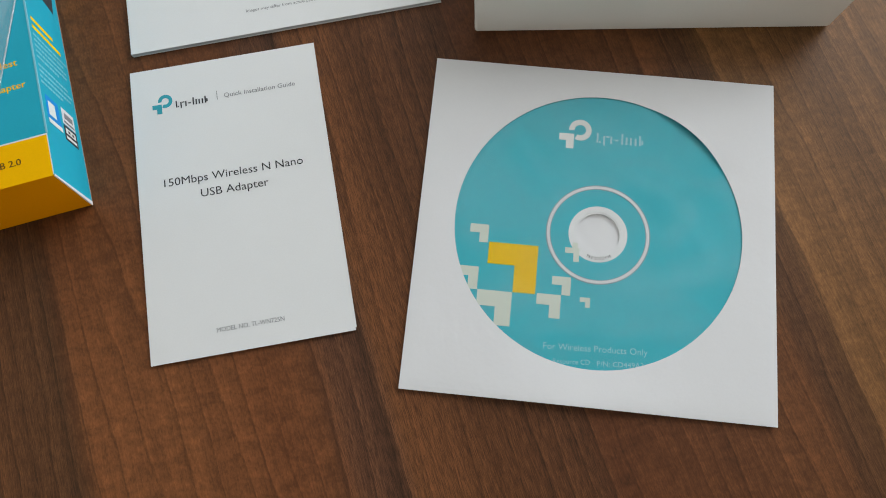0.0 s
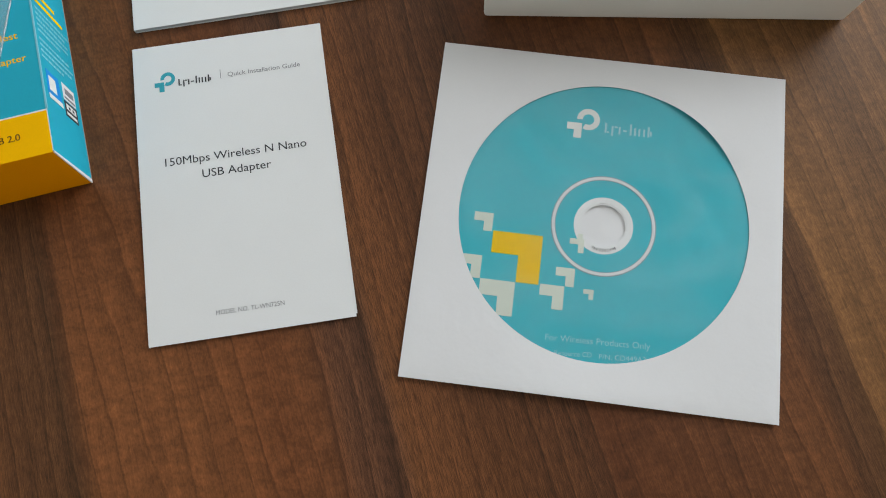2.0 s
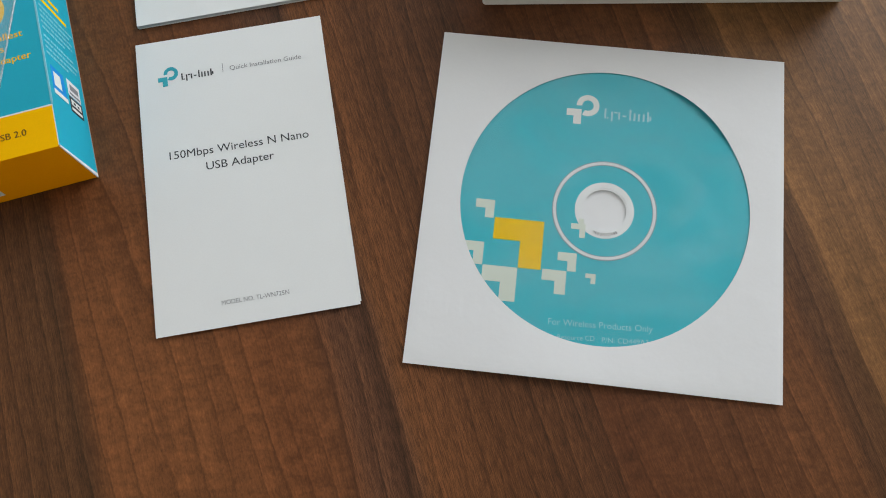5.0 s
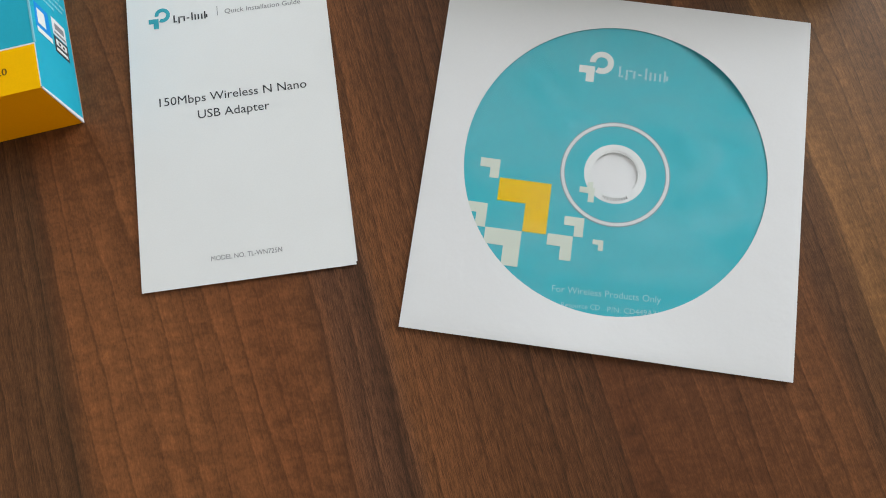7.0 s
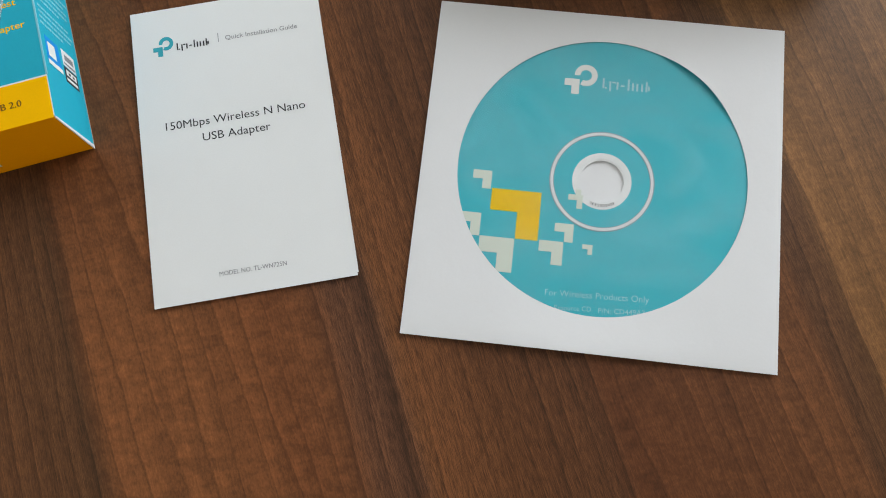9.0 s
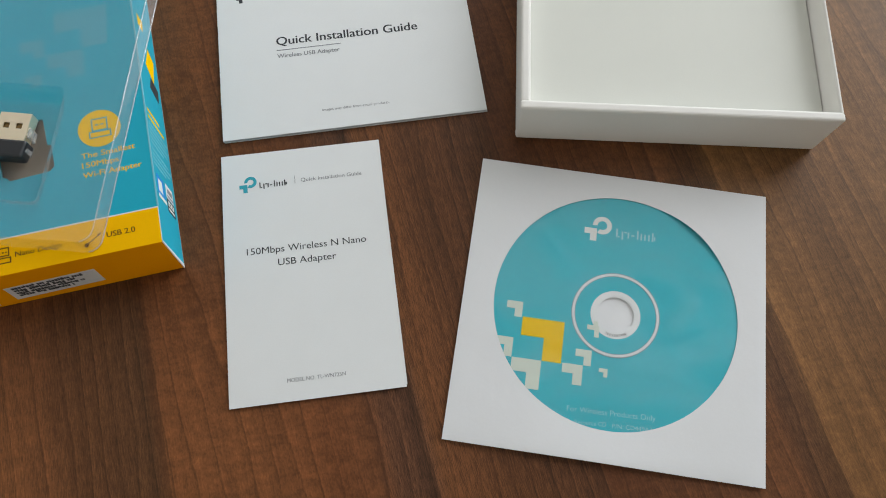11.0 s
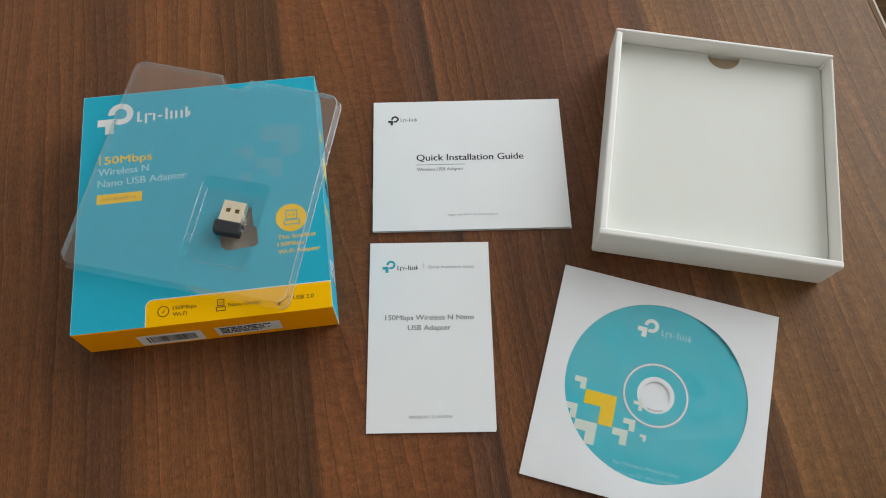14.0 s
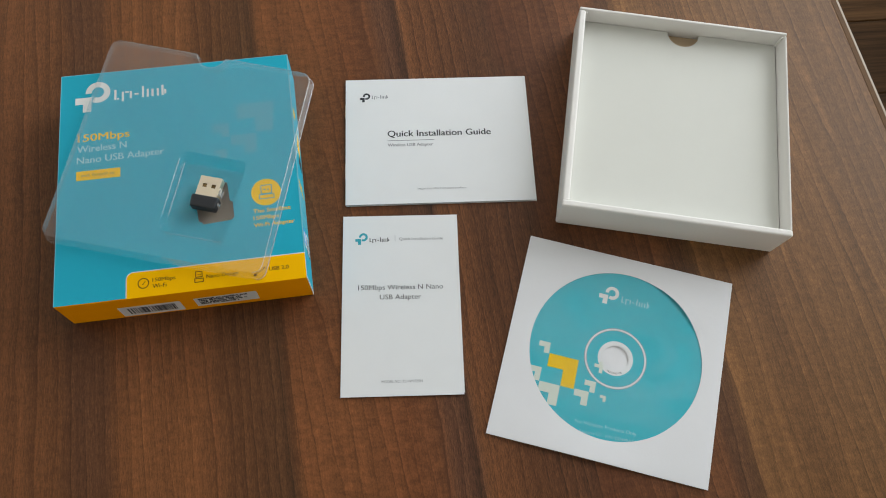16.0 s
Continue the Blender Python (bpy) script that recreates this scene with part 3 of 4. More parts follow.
# stickers with bars on the end flap
to_front = Matrix(((1, 0, 0, 0), (0, 0, -1, -(CD + 0.5) * 0.001), (0, 1, 0, 0), (0, 0, 0, 1)))
sticker = part("sticker", moved(plate(mm([(-39.6, 2.4), (-4.6, 2.4), (-4.6, 16.2), (-39.6, 16.2)]), 0, 0.0001), to_front), LABEL_WHITE, carton, "white sticker with black bars")
bm, x, rnd = bmesh.new(), -35.0, random.Random(5)
while x < -8.5:
    w = rnd.choice((0.5, 0.5, 1.0, 1.6))
    plate(mm([(x, 5.2), (x + w, 5.2), (x + w, 13.8), (x, 13.8)]), 0.0001, 0.00016, bm=bm)
    x += w + rnd.choice((0.35, 0.5, 0.8))
part("bar_print", moved(bm, to_front), BLACK_INK, sticker)
sticker = part("sticker", moved(plate(mm([(3.2, 4.6), (39.0, 5.4), (39.0, 17.6), (3.2, 16.8)]), 0, 0.0001), to_front), LABEL_WHITE, carton, "white sticker with lines of small print")
bm = bmesh.new()
for i, (y, right) in enumerate(((14.2, 35), (11.8, 30), (9.4, 33), (7.2, 28))):
    bars_row(bm, 5.6, right, y, 2.1, 0.0001, 20 + i)
part("bar_print", moved(bm, to_front), BLACK_INK, sticker)
# print on the long side: x runs along the side, y up
to_side = Matrix(((0, 0, 1, CW * 0.001), (1, 0, 0, 0), (0, 1, 0, 0), (0, 0, 0, 1)))
part("blue_tag", moved(plate(mm([(-53.4, 15.2), (-43.6, 16.0), (-43.6, 24.6), (-53.4, 25.0)]), 0, INK), to_side), BLUE_INK, carton)
part("tag_window", moved(plate(mm([(-51.2, 18.6), (-45.6, 18.8), (-45.6, 23.4), (-51.2, 23.6)]), INK, 2 * INK), to_side), WHITE_INK, carton)
part("tag_strip", moved(plate(mm([(-54.6, 15.0), (-52.8, 15.2), (-52.8, 24.6), (-54.6, 24.6)]), INK, 2 * INK), to_side), WHITE_INK, carton)
part("white_tag", moved(plate(mm([(-49.6, 4.2), (-43.0, 4.2), (-43.0, 13.4), (-49.6, 13.4)]), 0, INK), to_side), LABEL_WHITE, carton)
bm = plate(mm([(-46.9, 5.6), (-44.7, 5.6), (-44.7, 11.8), (-46.9, 11.8)]), INK, 2 * INK)
plate(mm([(-48.8, 4.8), (-48.1, 4.8), (-48.1, 12.6), (-48.8, 12.6)]), INK, 2 * INK, bm=bm)
part("tag_print", moved(bm, to_side), GREY_INK, carton)
part("black_tag", moved(plate(mm([(-56.2, 4.0), (-50.0, 4.0), (-50.0, 13.4), (-56.2, 13.4)]), 0, INK), to_side), BLACK_INK, carton)
bm = plate(mm([(-53.2, 5.2), (-51.0, 5.2), (-51.0, 12.4), (-53.2, 12.4)]), INK, 2 * INK, [mm([(-52.7, 6.4), (-51.6, 6.4), (-51.6, 8.0), (-52.7, 8.0)]), mm([(-52.7, 9.2), (-51.6, 9.2), (-51.6, 10.9), (-52.7, 10.9)])])
plate(mm([(-55.4, 5.0), (-54.3, 5.0), (-54.3, 12.6), (-55.4, 12.6)]), INK, 2 * INK, bm=bm)
part("tag_print", moved(bm, to_side), WHITE_INK, carton)
bm = bmesh.new()
for i in range(9):
    x = -20.2 - i * 2.25 - (1.2 if i > 4 else 0)
    rnd = random.Random(40 + i)
    y = 25.6
    while y > 4.5 + (6 if i in (4, 8) else 0):
        n = rnd.uniform(1.0, 3.4)
        plate(mm([(x, y - n), (x + 0.95, y - n), (x + 0.95, y), (x, y)]), 0, INK, bm=bm)
        y -= n + 0.5
part("small_print", moved(bm, to_side), paper("side_ink", (0.20, 0.55, 0.64), 0.5), carton)
bm = bmesh.new()
for x, low in ((-13.6, 10.0), (-17.0, 5.0)):
    plate(mm([(x, low), (x + 1.4, low), (x + 1.4, 25.4), (x, 25.4)]), 0, INK, bm=bm)
part("small_print", moved(bm, to_side), YELLOW_INK, carton)
part("side_picture", moved(plate(mm([(2, 5), (9, 4), (11, 13), (4, 16)]), 0, INK), to_side), BLACK_INK, carton)
part("side_picture", moved(plate(mm([(10, 9), (24, 5), (27, 12), (15, 18)]), 0, INK), to_side), YELLOW_INK, carton)
part("side_picture", moved(plate(mm([(34, 16), (40, 15), (40, 22), (34, 22)]), 0, INK), to_side), YELLOW_INK, carton)

# the emptied carton leans a little out of square, and its end flap stands out at the foot
for piece in carton.children_recursive:
    for v in piece.data.vertices:
        if v.co.y < -(CD - 0.15) * 0.001:
            v.co.y -= 0.0008 * (1 - v.co.z / ztop)
        v.co.x -= 0.012 * v.co.y

# ---------------------------------------------------------------- white tray box
tray = thing("tray_box", lie(0.01030, 0.15550, 6.1), "empty open white cardboard tray box with raised floor", "box")
TW, TD, TH, WALL = 0.0681, 0.0738, 0.0260, 0.0044
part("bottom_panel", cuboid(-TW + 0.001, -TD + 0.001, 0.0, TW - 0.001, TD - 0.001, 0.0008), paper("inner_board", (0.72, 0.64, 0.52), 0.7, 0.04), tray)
part("front_wall", cuboid(-TW, -TD, 0.0002, TW, -TD + WALL, TH, 0.0012, 3), WHITE_BOARD, tray)
part("back_wall", cuboid(-TW, TD - 0.0022, 0.0002, TW, TD, TH, 0.0009, 3), WHITE_BOARD, tray)
for s, fold in ((-1, WALL), (1, WALL - 0.0026)):
    a, b = sorted((s * TW, s * (TW - fold)))
    part("side_wall", cuboid(a + 0.0001, -TD + WALL - 0.0008, 0.0002, b - 0.0001, TD - 0.0024, TH - 0.0003, 0.0011, 3), WHITE_BOARD, tray)
    a, b = sorted((s * (TW - 0.0004), s * (TW - fold - 0.0012)))
    part("corner_tuck", cuboid(a, TD - 0.0036, 0.012, b, TD - 0.0022, TH - 0.0016, 0.0004), WHITE_BOARD, tray)
FL = 0.0145
inner = TW - WALL
loop = [(-inner + 0.0002, -TD + WALL + 0.0002), (inner + 0.0022, -TD + WALL + 0.0002), (inner + 0.0022, TD - 0.0026)]
loop += [(0.0038 + x, TD - 0.0026 + y) for x, y in circle(0, 0, 0.0104, 24, 0, -180)]
loop += [(-inner + 0.0002, TD - 0.0026)]
part("under_flap", cuboid(-0.02, TD - 0.022, FL - 0.0046, 0.03, TD - 0.0024, FL - 0.0040), paper("inner_flap", (0.58, 0.44, 0.29), 0.7, 0.04), tray, "unbleached folded flap under the notch")
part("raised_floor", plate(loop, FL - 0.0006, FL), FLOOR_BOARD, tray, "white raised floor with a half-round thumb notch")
# the wall towards the window spreads towards its rim
for piece in tray.children_recursive:
    for v in piece.data.vertices:
        if v.co.x > 0.055:
            v.co.x += 0.0030 * v.co.z / TH - 0.0022

# ---------------------------------------------------------------- printed disc and its paper sleeve
SX, SY = 0.0010, -0.0016
disc = thing("compact_disc", lie(SX, SY, 0.0, 0.0003), "teal printed disc with silver ring in a paper sleeve", "disc")
part("disc_body", plate(circle(0, 0, 0.0600, 128), 0, 0.0006, [circle(0, 0, 0.0076, 64)]), DISC_CLEAR, disc, "pale translucent hub")
part("printed_face", plate(circle(0, 0, 0.0588, 128), 0.0006, 0.0006 + INK, [circle(0, 0, 0.0100, 64)]), DISC_TEAL, disc)
z = 0.0006 + INK
part("hub_ring", plate(circle(0, 0, 0.0103, 64), 0.0006, z + 0.00004, [circle(0, 0, 0.0082, 64)]), DISC_CLEAR, disc)
part("silver_ring", plate(circle(0, 0, 0.0179, 96), z, z + 0.00012, [circle(0, 0, 0.0169, 96)]), DISC_SILVER, disc, "raised silver ring")
part("ring_line", plate(circle(0, 0, 0.0183, 96), z, z + 0.00006, [circle(0, 0, 0.0179, 96)]), HUB_GREY, disc)
part("ring_line", plate(circle(0, 0, 0.0169, 96), z, z + 0.00006, [circle(0, 0, 0.0166, 96)]), HUB_GREY, disc)
ox, oy = SX * 1000, SY * 1000


def steps(points, ink, name="step_shape"):
    inside = [(x - ox, y - oy) for x, y in points]
    part(name, plate(mm(inside), z, z + INK), ink, disc)


def step_shape(x, y, w, bar, ink):
    """A stepped corner: top left at x, y; w across; bar thick."""
    steps([(x, y), (x + w, y), (x + w, y - w), (x + w - bar, y - w), (x + w - bar, y - bar), (x, y - bar)], ink)


step_shape(-36.7, -8.0, 17.3, 7.8, paper("disc_yellow", (0.86, 0.56, 0.0), 0.5, 0.015, 0.02, 0.02))
step_shape(-43.8, -1.8, 6.6, 3.1, CREAM_INK)
step_shape(-47.6, -17.4, 8.1, 3.4, CREAM_INK)
step_shape(-39.3, -25.4, 12.0, 5.5, CREAM_INK)
step_shape(-18.8, -24.8, 8.3, 3.8, CREAM_INK)
step_shape(-13.9, -18.2, 6.5, 3.0, CREAM_INK)
step_shape(-4.0, -24.8, 3.5, 1.6, CREAM_INK)
step_shape(-10.1, -7.4, 5.0, 2.0, CREAM_INK)
steps([(-7.6, -7.4), (-7.6, -5.5), (-5.8, -5.5), (-5.8, -7.4)], CREAM_INK)
emblem(disc, -14.8 - ox, 30.1 - oy, 11.6, z, WHITE_INK, PALE_TEAL_INK, -1.6 - ox, 15.6 - ox, 33.2 - oy, 2.9, "white ring and step mark")
lettering("print_line", "For Wireless Products Only", -15.3 - ox, -43.8 - oy, 35.0, 2.2, z + 0.00005, PALE_TEAL_INK, disc, turn=1.8, bold=False)
lettering("print_line", "Resource CD", -11.8 - ox, -48.4 - oy, 12.4, 1.7, z + 0.00005, PALE_TEAL_INK, disc, turn=3, bold=False)
lettering("print_line", "P/N: CD449A3", 3.0 - ox, -47.9 - oy, 15.5, 1.7, z + 0.00005, PALE_TEAL_INK, disc, turn=3, bold=False)
for i, ch in enumerate("7112502491"):
    a = -113.5 + i * 5.9
    r = 9.35
    lettering("serial_digit", ch, r * math.cos(radians(a)), r * math.sin(radians(a)), 0.62 if ch != "1" else 0.3, 1.0, z + 0.00014, BLACK_INK, disc, turn=a + 90, bold=False)

sleeve = thing("paper_sleeve", lie(0, 0, 0.0), "white paper disc sleeve with round clear window", "sleeve")
HW, HH, R_WIN, WX, WY = 0.0625, 0.0620, 0.0503, 0.0007, 0.0009


def square_ray(a, hw, hh):
    c, s = math.cos(a), math.sin(a)
    return min((hw - WX * math.copysign(1, c)) / max(abs(c), 1e-6), (hh - WY * math.copysign(1, s)) / max(abs(s), 1e-6))


def sleeve_front(zlow, thick):
    bm = bmesh.new()
    corners = [math.atan2(y * HH - WY, x * HW - WX) for x, y in ((1, 1), (-1, 1), (-1, -1), (1, -1))]
    angles = sorted([2 * math.pi * i / 120 - math.pi for i in range(120)] + corners)
    n, rings, grid = len(angles), 14, []
    for layer in (0, 1):
        for j in range(rings + 1):
            row = []
            for a in angles:
                far = square_ray(a, HW, HH)
                r = R_WIN + (far - R_WIN) * j / rings
                x, y = WX + r * math.cos(a), WY + r * math.sin(a)
                f = j / rings
                lift = 0.00022 * noise.noise(Vector((x * 38, y * 38, 2))) * f - 0.00025 * f ** 8
                if 0.5 < a < 1.25:
                    # the cut edge curls up a little here
                    lift += 0.0011 * (1 - f) ** 2 * math.sin((a - 0.5) / 0.75 * math.pi)
                if y < -0.04:
                    lift += 0.0011 * f * max(0, math.sin((x + 0.06) * 30)) ** 2
                row.append(bm.verts.new((x, y, zlow + thick * layer + lift)))
            grid.append(row)
    for layer in (0, 1):
        for j in range(rings):
            a, b = grid[layer * (rings + 1) + j], grid[layer * (rings + 1) + j + 1]
            for i in range(n):
                q = (a[i], a[(i + 1) % n], b[(i + 1) % n], b[i])
                bm.faces.new(q if layer else q[::-1])
    for j in (0, rings):
        a, b = grid[j], grid[rings + 1 + j]
        for i in range(n):
            bm.faces.new((a[i], a[(i + 1) % n], b[(i + 1) % n], b[i]))
    return bm


front = part("front_sheet", sleeve_front(0.00125, 0.00010), SLEEVE_PAPER, sleeve)
for p in front.data.polygons:
    p.use_smooth = False
film = part("clear_window", film_sheet(circle(WX, WY, R_WIN + 0.003, 96), 0.00122), FILM, sleeve, "clear wrinkled film window")
film.visible_shadow = False
part("back_sheet", cuboid(-HW + 0.0006, -HH + 0.0008, 0.0, HW - 0.0004, HH, 0.0002), SLEEVE_PAPER, sleeve)
part("side_seam", cuboid(HW - 0.0012, -HH + 0.0008, 0.0002, HW - 0.0004, HH - 0.0002, 0.0009, 0.0002), SLEEVE_PAPER, sleeve)
part("side_seam", cuboid(-HW + 0.0003, -HH + 0.0008, 0.0002, -HW + 0.0010, HH - 0.0002, 0.0009, 0.0002), SLEEVE_PAPER, sleeve)


# ---------------------------------------------------------------- leaflet and booklet
def sheet(w, h, z, thick, curl=0.0, dx=0.0, dy=0.0, turn=0.0):
    """A sheet of paper lying flat, its right edge lifted a little by curl."""
    bm = bmesh.new()
    nx, ny = 14, 6
    c, s = math.cos(radians(turn)), math.sin(radians(turn))
    layers = []
    for layer in (0, 1):
        rows_ = []
        for j in range(ny + 1):
            row = []
            for i in range(nx + 1):
                x, y = -w / 2 + w * i / nx, -h / 2 + h * j / ny
                f = max(0, i / nx - 0.72) / 0.28
                g = 1 - j / ny * 0.6
                row.append(bm.verts.new((x * c - y * s + dx, x * s + y * c + dy, z + layer * thick + curl * f * f * g)))
            rows_.append(row)
        layers.append(rows_)
    for layer, rows_ in enumerate(layers):
        for j in range(ny):
            for i in range(nx):
                q = (rows_[j][i], rows_[j][i + 1], rows_[j + 1][i + 1], rows_[j + 1][i])
                bm.faces.new(q if layer else q[::-1])
    rim = [(0, i) for i in range(nx)] + [(j, nx) for j in range(ny)] + [(ny, i) for i in range(nx, 0, -1)] + [(j, 0) for j in range(ny, 0, -1)]
    for a, b in zip(rim, rim[1:] + rim[:1]):
        bm.faces.new((layers[0][a[0]][a[1]], layers[0][b[0]][b[1]], layers[1][b[0]][b[1]], layers[1][a[0]][a[1]]))
    return bm


leaflet = thing("leaflet", lie(-0.12857, 0.00055, 16.0), "folded white installation leaflet with dark print", "leaflet")
LW, LH = 0.0704, 0.1125
part("back_leaf", sheet(LW - 0.0010, LH - 0.0016, 0.00002, 0.00015, 0.0, -0.0004, 0.0004), WHITE_PAPER, leaflet)
part("inner_leaf", sheet(LW - 0.0004, LH - 0.0012, 0.00035, 0.00015, 0.0, 0.0003, 0.0004, 0.25), WHITE_PAPER, leaflet)
part("inner_leaf", sheet(LW - 0.0008, LH - 0.0012, 0.00062, 0.00015, 0.0, -0.0002, 0.0004, 0.1), WHITE_PAPER, leaflet)
part("front_leaf", sheet(LW, LH, 0.00095, 0.00012), WHITE_PAPER, leaflet)
part("fold", cuboid(-LW / 2 - 0.0001, -LH / 2, 0.0001, -LW / 2 + 0.0003, LH / 2, 0.00104, 0.0001), WHITE_PAPER, leaflet)
z = 0.00108
emblem(leaflet, -27.7, 37.2, 7.6, z, TEAL_INK, BLACK_INK, -19.2, -7.0, 38.8, 2.0, "teal ring and step mark")
part("divider", plate(mm([(-3.5, 39.3), (-3.3, 39.3), (-3.3, 42.9), (-3.5, 42.9)]), z, z + INK), GREY_INK, leaflet)
lettering("print_line", "Quick Installation Guide", -0.8, 39.7, 26.8, 1.75, z + 0.00005, GREY_INK, leaflet, bold=False)
lettering("print_line", "150Mbps Wireless N Nano", -25.7, 7.8, 50.8, 3.0, z + 0.00005, BLACK_INK, leaflet, bold=False)
lettering("print_line", "USB Adapter", -12.8, 1.7, 24.6, 3.0, z + 0.00005, BLACK_INK, leaflet, bold=False)
lettering("print_line", "MODEL NO. TL-WN725N", -11.9, -48.6, 23.4, 1.6, z + 0.00005, GREY_INK, leaflet, bold=False)

booklet = thing("booklet", lie(-0.13457, 0.11389, 16.7), "stapled white installation guide booklet lying closed", "booklet")
BW, BH = 0.1198, 0.0921
part("back_cover", sheet(BW, BH, 0.00002, 0.00020, 0.0, 0.0002, -0.0003), WHITE_PAPER, booklet)
for i in range(4):
    part("page", sheet(BW - 0.0006, BH - 0.0004, 0.00030 + i * 0.00026, 0.00015, 0.0, 0.0001 - 0.0001 * (i % 2), -0.0002 + 0.00006 * i), PAGE_EDGE, booklet)
part("front_cover", sheet(BW, BH, 0.00140, 0.00020), WHITE_PAPER, booklet)
part("spine", cuboid(-BW / 2 - 0.0002, -BH / 2, 0.0001, -BW / 2 + 0.0004, BH / 2, 0.00155, 0.00015), WHITE_PAPER, booklet)
for y in (-0.022, 0.022):
    part("staple", cuboid(-BW / 2 - 0.0004, y - 0.005, 0.0007, -BW / 2 + 0.0001, y + 0.005, 0.0011, 0.0001), STEEL, booklet)
z = 0.00160
emblem(booklet, -50.7, 28.6, 6.8, z, BLACK_INK, GREY_INK, -43.0, -32.3, 31.1, 1.8, "black ring and step mark")
lettering("print_line", "Quick Installation Guide", -33.0, 2.0, 67.0, 4.5, z + 0.00005, BLACK_INK, booklet)
part("rule", plate(mm([(-33.1, -1.1), (-2.8, -1.1), (-2.8, -0.75), (-33.1, -0.75)]), z, z + INK), GREY_INK, booklet)
lettering("print_line", "Wireless USB Adapter", -33.0, -5.2, 29.2, 2.2, z + 0.00005, GREY_INK, booklet)
lettering("print_line", "Images may differ from actual products.", -14.6, -36.6, 30.8, 1.3, z + 0.00005, GREY_INK, booklet, bold=False)

# ---------------------------------------------------------------- clear insert with the adapter
insert = thing("plastic_insert", pose(-0.27493, 0.0370, TOP + 0.02825, 0, 0, 22.0) @ pose(0.0044, 0.0104, 0, 0, 0, -18.2), "clear plastic insert lying askew on the printed carton", "insert")
IW, IH, IZ = 0.0637, 0.0674, 0.0073
PX0, PX1, PY0, PY1 = 0.0002, 0.0393, -0.0524, -0.0006


def outline_insert(grow):
    w, h, r = IW + grow, IH + grow, 0.006
    left = rounded(-w, -h, w, h, r, 6)
    # bite for the thumb in the far edge
    bite = [(0.0100, h), *[(x, h + y) for x, y in circle(0, 0.0005, 0.0088, 12, -5, -175)], (-0.0100, h)]
    first = left[:7]
    return first + bite + left[7:]


top_loop, low_loop = outline_insert(0.0), outline_insert(0.0014)
pocket = rounded(PX0, PY0, PX1, PY1, 0.003, 4)
pocket_low = rounded(PX0 + 0.0012, PY0 + 0.0012, PX1 - 0.0022, PY1 - 0.0042, 0.003, 4)
part("top_sheet", film_sheet(top_loop, IZ, [pocket]), BLISTER, insert)


def skirt(upper, lower, z_up, z_low, thick=0.0003):
    """A thin sloping wall between two loops of equal length."""
    bm = bmesh.new()
    n = len(upper)
    up = [bm.verts.new((x, y, z_up)) for x, y in upper]
    lo = [bm.verts.new((x, y, z_low)) for x, y in lower]
    for i in range(n):
        j = (i + 1) % n
        bm.faces.new((up[i], up[j], lo[j], lo[i]))
    return bm


part("outer_wall", skirt(top_loop, low_loop, IZ - 0.0002, 0.0), BLISTER_WALL, insert)


def bead(loop, z, thick, closed=False):
    """A rounded lip that follows a loop."""
    curve = bpy.data.curves.new("lip", "CURVE")
    curve.dimensions, curve.bevel_depth, curve.bevel_resolution = "3D", thick, 2
    spline = curve.splines.new("POLY")
    spline.points.add(len(loop) - 1)
    for p, (x, y) in zip(spline.points, loop):
        p.co = (x, y, z, 1)
    spline.use_cyclic_u = closed
    temp = bpy.data.objects.new("lip", curve)
    mesh = bpy.data.meshes.new_from_object(temp)
    bpy.data.objects.remove(temp)
    bpy.data.curves.remove(curve)
    bm = bmesh.new()
    bm.from_mesh(mesh)
    bpy.data.meshes.remove(mesh)
    return bm


N_LOOP = len(top_loop)
# lips only along edges that catch the light; the beads draw its glints
right_side = [i % N_LOOP for i in range(N_LOOP - 6, N_LOOP + 6)]
part("top_lip", bead([top_loop[i] for i in right_side], IZ - 0.0002, 0.00034), BLISTER_EDGE, insert)
part("notch_lip", bead(top_loop[6:23], IZ - 0.0002, 0.00020), BLISTER_EDGE, insert)
part("bottom_lip", bead([low_loop[i] for i in right_side], 0.0003, 0.00035), BLISTER_EDGE, insert)
part("pocket_wall", skirt(pocket, pocket_low, IZ - 0.0002, 0.0006), BLISTER, insert)
# two beads draw the double glint on the pocket's left wall
part("pocket_lip", bead([(PX0, -0.0056), (PX0, -0.0418)], IZ - 0.0002, 0.0003), BLISTER_EDGE, insert)
part("pocket_lip", bead([(PX0 + 0.0012, -0.0052), (PX0 + 0.0012, -0.0402)], 0.0010, 0.0003), BLISTER_EDGE, insert)
part("pocket_floor", film_sheet(pocket_low, 0.0006), BLISTER, insert)
# clear studs, whitened to show the bright reflection beside the plug
for x, y in ((0.0278, -0.0245), (0.0278, -0.0310)):
    part("holding_stud", cuboid(x, y, 0.0007, x + 0.0016, y + 0.0046, 0.0064, 0.0006), BLISTER_CLIP, insert)

# the thin sheet has warped out of square
for piece in insert.children_recursive:
    for v in piece.data.vertices:
        v.co.x -= 0.030 * v.co.y
        v.co.y -= 0.010 * (v.co.x + IW) * max(0.0, v.co.y / IH)

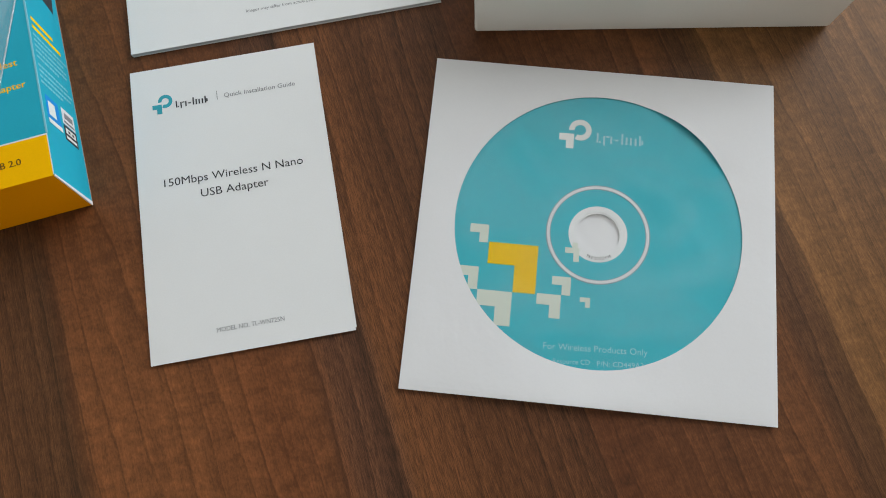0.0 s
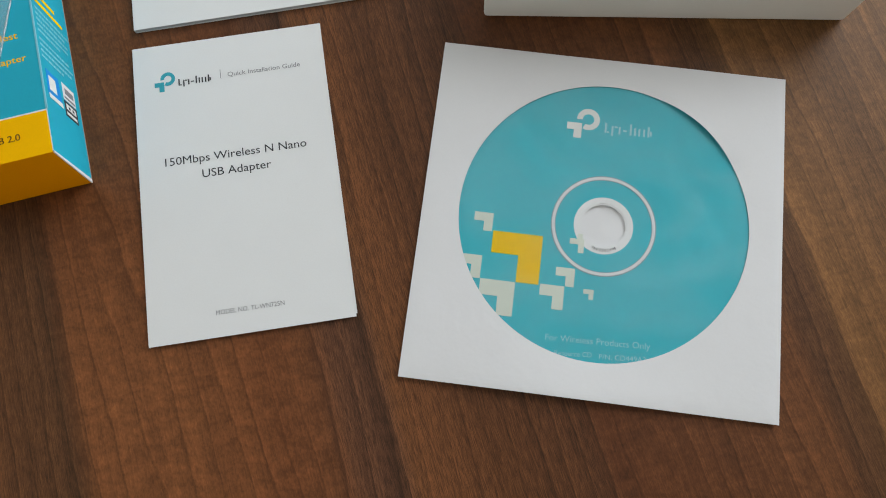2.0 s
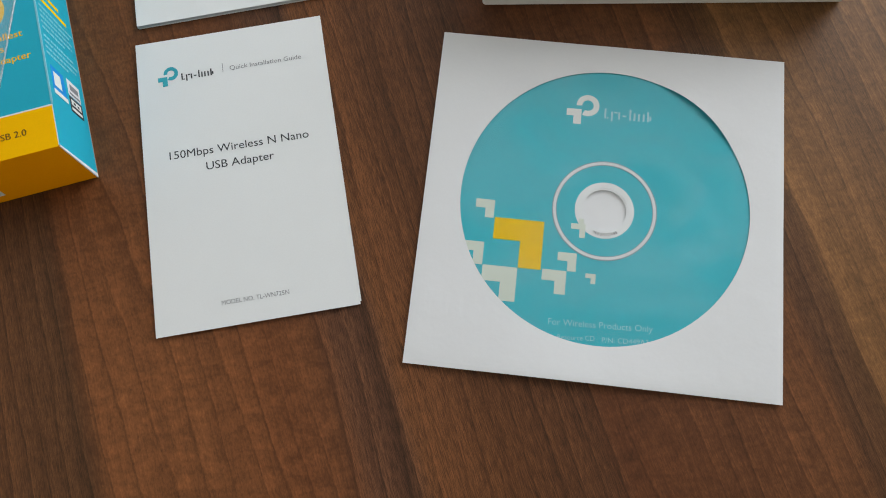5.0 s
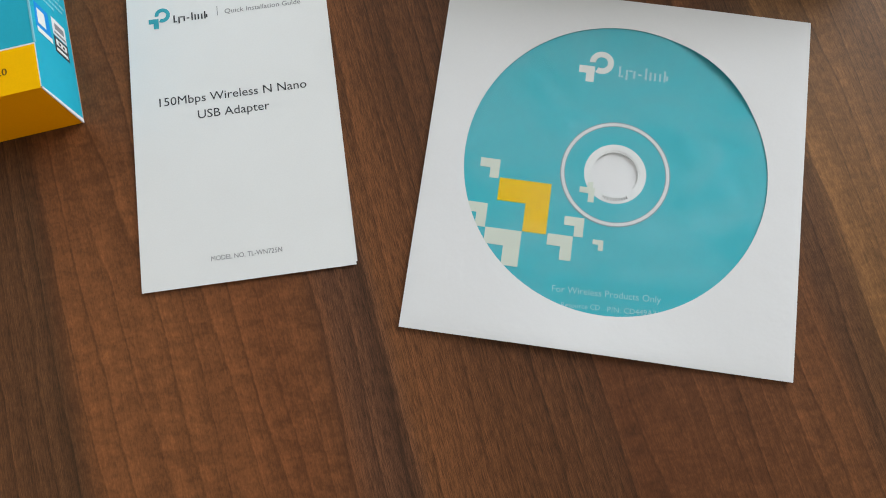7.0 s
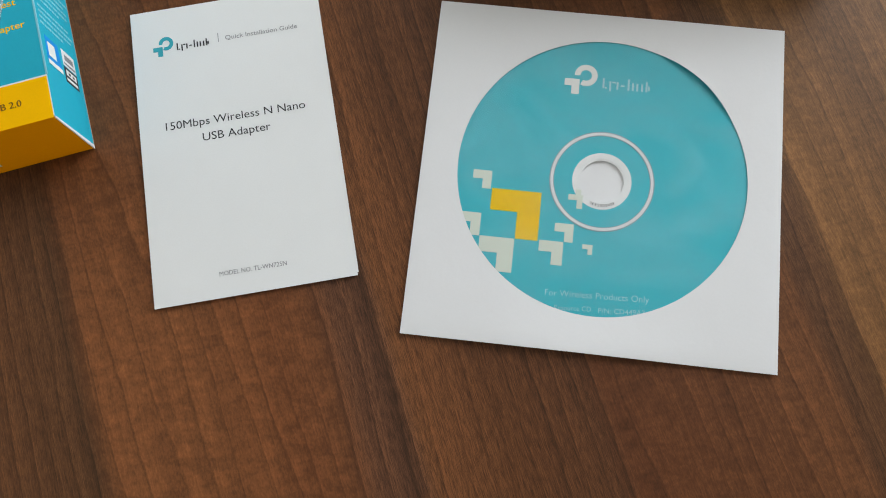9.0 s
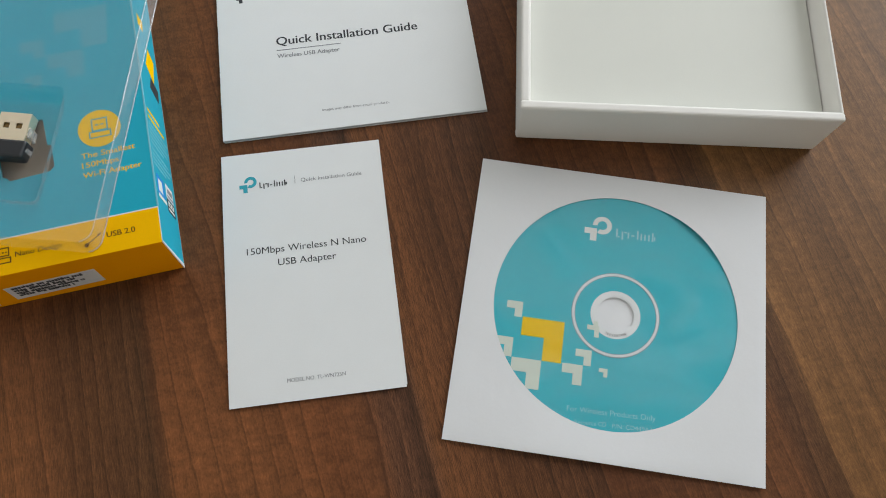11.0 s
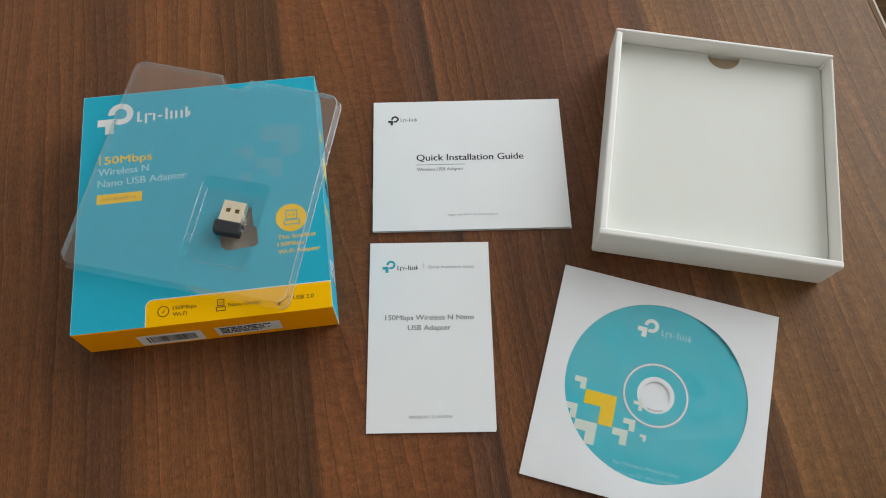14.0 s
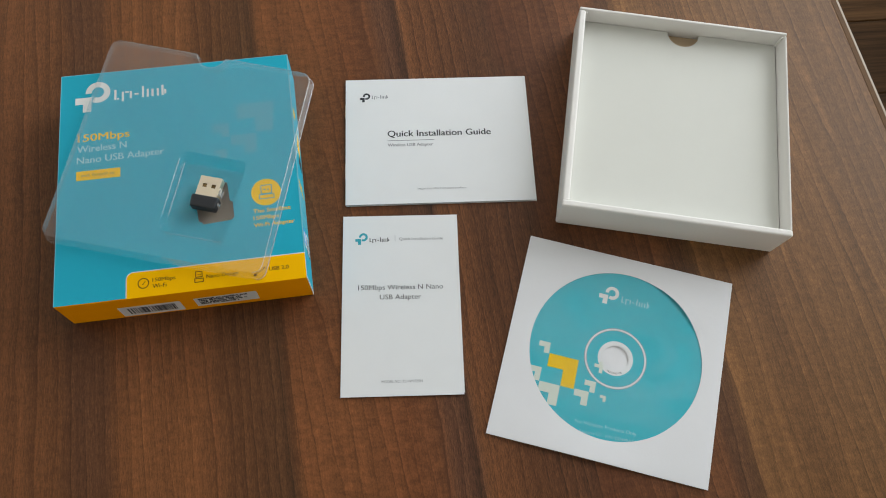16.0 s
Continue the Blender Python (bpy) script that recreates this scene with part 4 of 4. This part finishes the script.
ad = thing("usb_adapter", pose(-0.27493, 0.0370, TOP + 0.02898, 0, 0, 22.0) @ pose(0.0174, -0.0215, 0, 0, 0, -18.5) @ Matrix.Scale(1.07, 4), "tiny black wireless adapter with plated plug", "adapter")


def adapter_cap():
    bm = cuboid(-0.0076, -0.0072, 0.0, 0.0076, 0.0, 0.0068)
    for v in bm.verts:
        if v.co.y < -0.004:
            v.co.x *= 0.93
            v.co.z = 0.0006 + v.co.z * 0.86
    bmesh.ops.bevel(bm, geom=bm.edges[:], offset=0.0011, segments=3, affect="EDGES", profile=0.5)
    return bm


part("cap", adapter_cap(), BLACK_PLASTIC, ad, "glossy black rounded cap")
plug_top = 0.0057
bm = plate(mm([(-6.0, 0), (6.0, 0), (6.0, 11.6), (-6.0, 11.6)]), plug_top - 0.0003, plug_top,
           [mm([(-3.6, 5.0), (-1.3, 5.0), (-1.3, 7.3), (-3.6, 7.3)]), mm([(1.3, 5.0), (3.6, 5.0), (3.6, 7.3), (1.3, 7.3)])])
part("plug_shell", bm, STEEL, ad, "plated plug with two square holes")
for x in (-6.0, 5.7):
    part("plug_side", cuboid(x * 0.001, 0, 0.0012, (x + 0.3) * 0.001, 0.0116, plug_top - 0.0003), STEEL, ad)
part("plug_base", cuboid(-0.0060, 0, 0.0009, 0.0060, 0.0116, 0.0012), STEEL, ad)
part("plug_core", cuboid(-0.0056, 0, 0.0013, 0.0056, 0.0112, 0.0050), DARK_HOLE, ad)

# ---------------------------------------------------------------- floor
floor = part("floor", moved(cuboid(X0 - 0.15, Y0 - 0.15, -0.12, X1 + 0.2, Y1 + 0.15, -0.02), Matrix.Identity(4)), FLOOR_WOOD, None)
floor.matrix_world = TURN
tagged(floor, "dark brown wooden board floor under the table", "floor", kind="structure")
for i in range(25):
    for j in range(3):
        x0 = X0 + j * 1.4 + (0.7 if i % 2 else 0.0) - 0.7
        x1 = min(x0 + 1.397, X1 + 0.15)
        x0 = max(x0, X0)
        y0 = Y0 + i * 0.16
        y1 = min(y0 + 0.158, Y1)
        if x1 - x0 < 0.05 or y1 - y0 < 0.02:
            continue
        part("board", cuboid(x0, y0, -0.02, x1, y1, 0.0, 0.0015, 1), FLOOR_WOOD, floor)
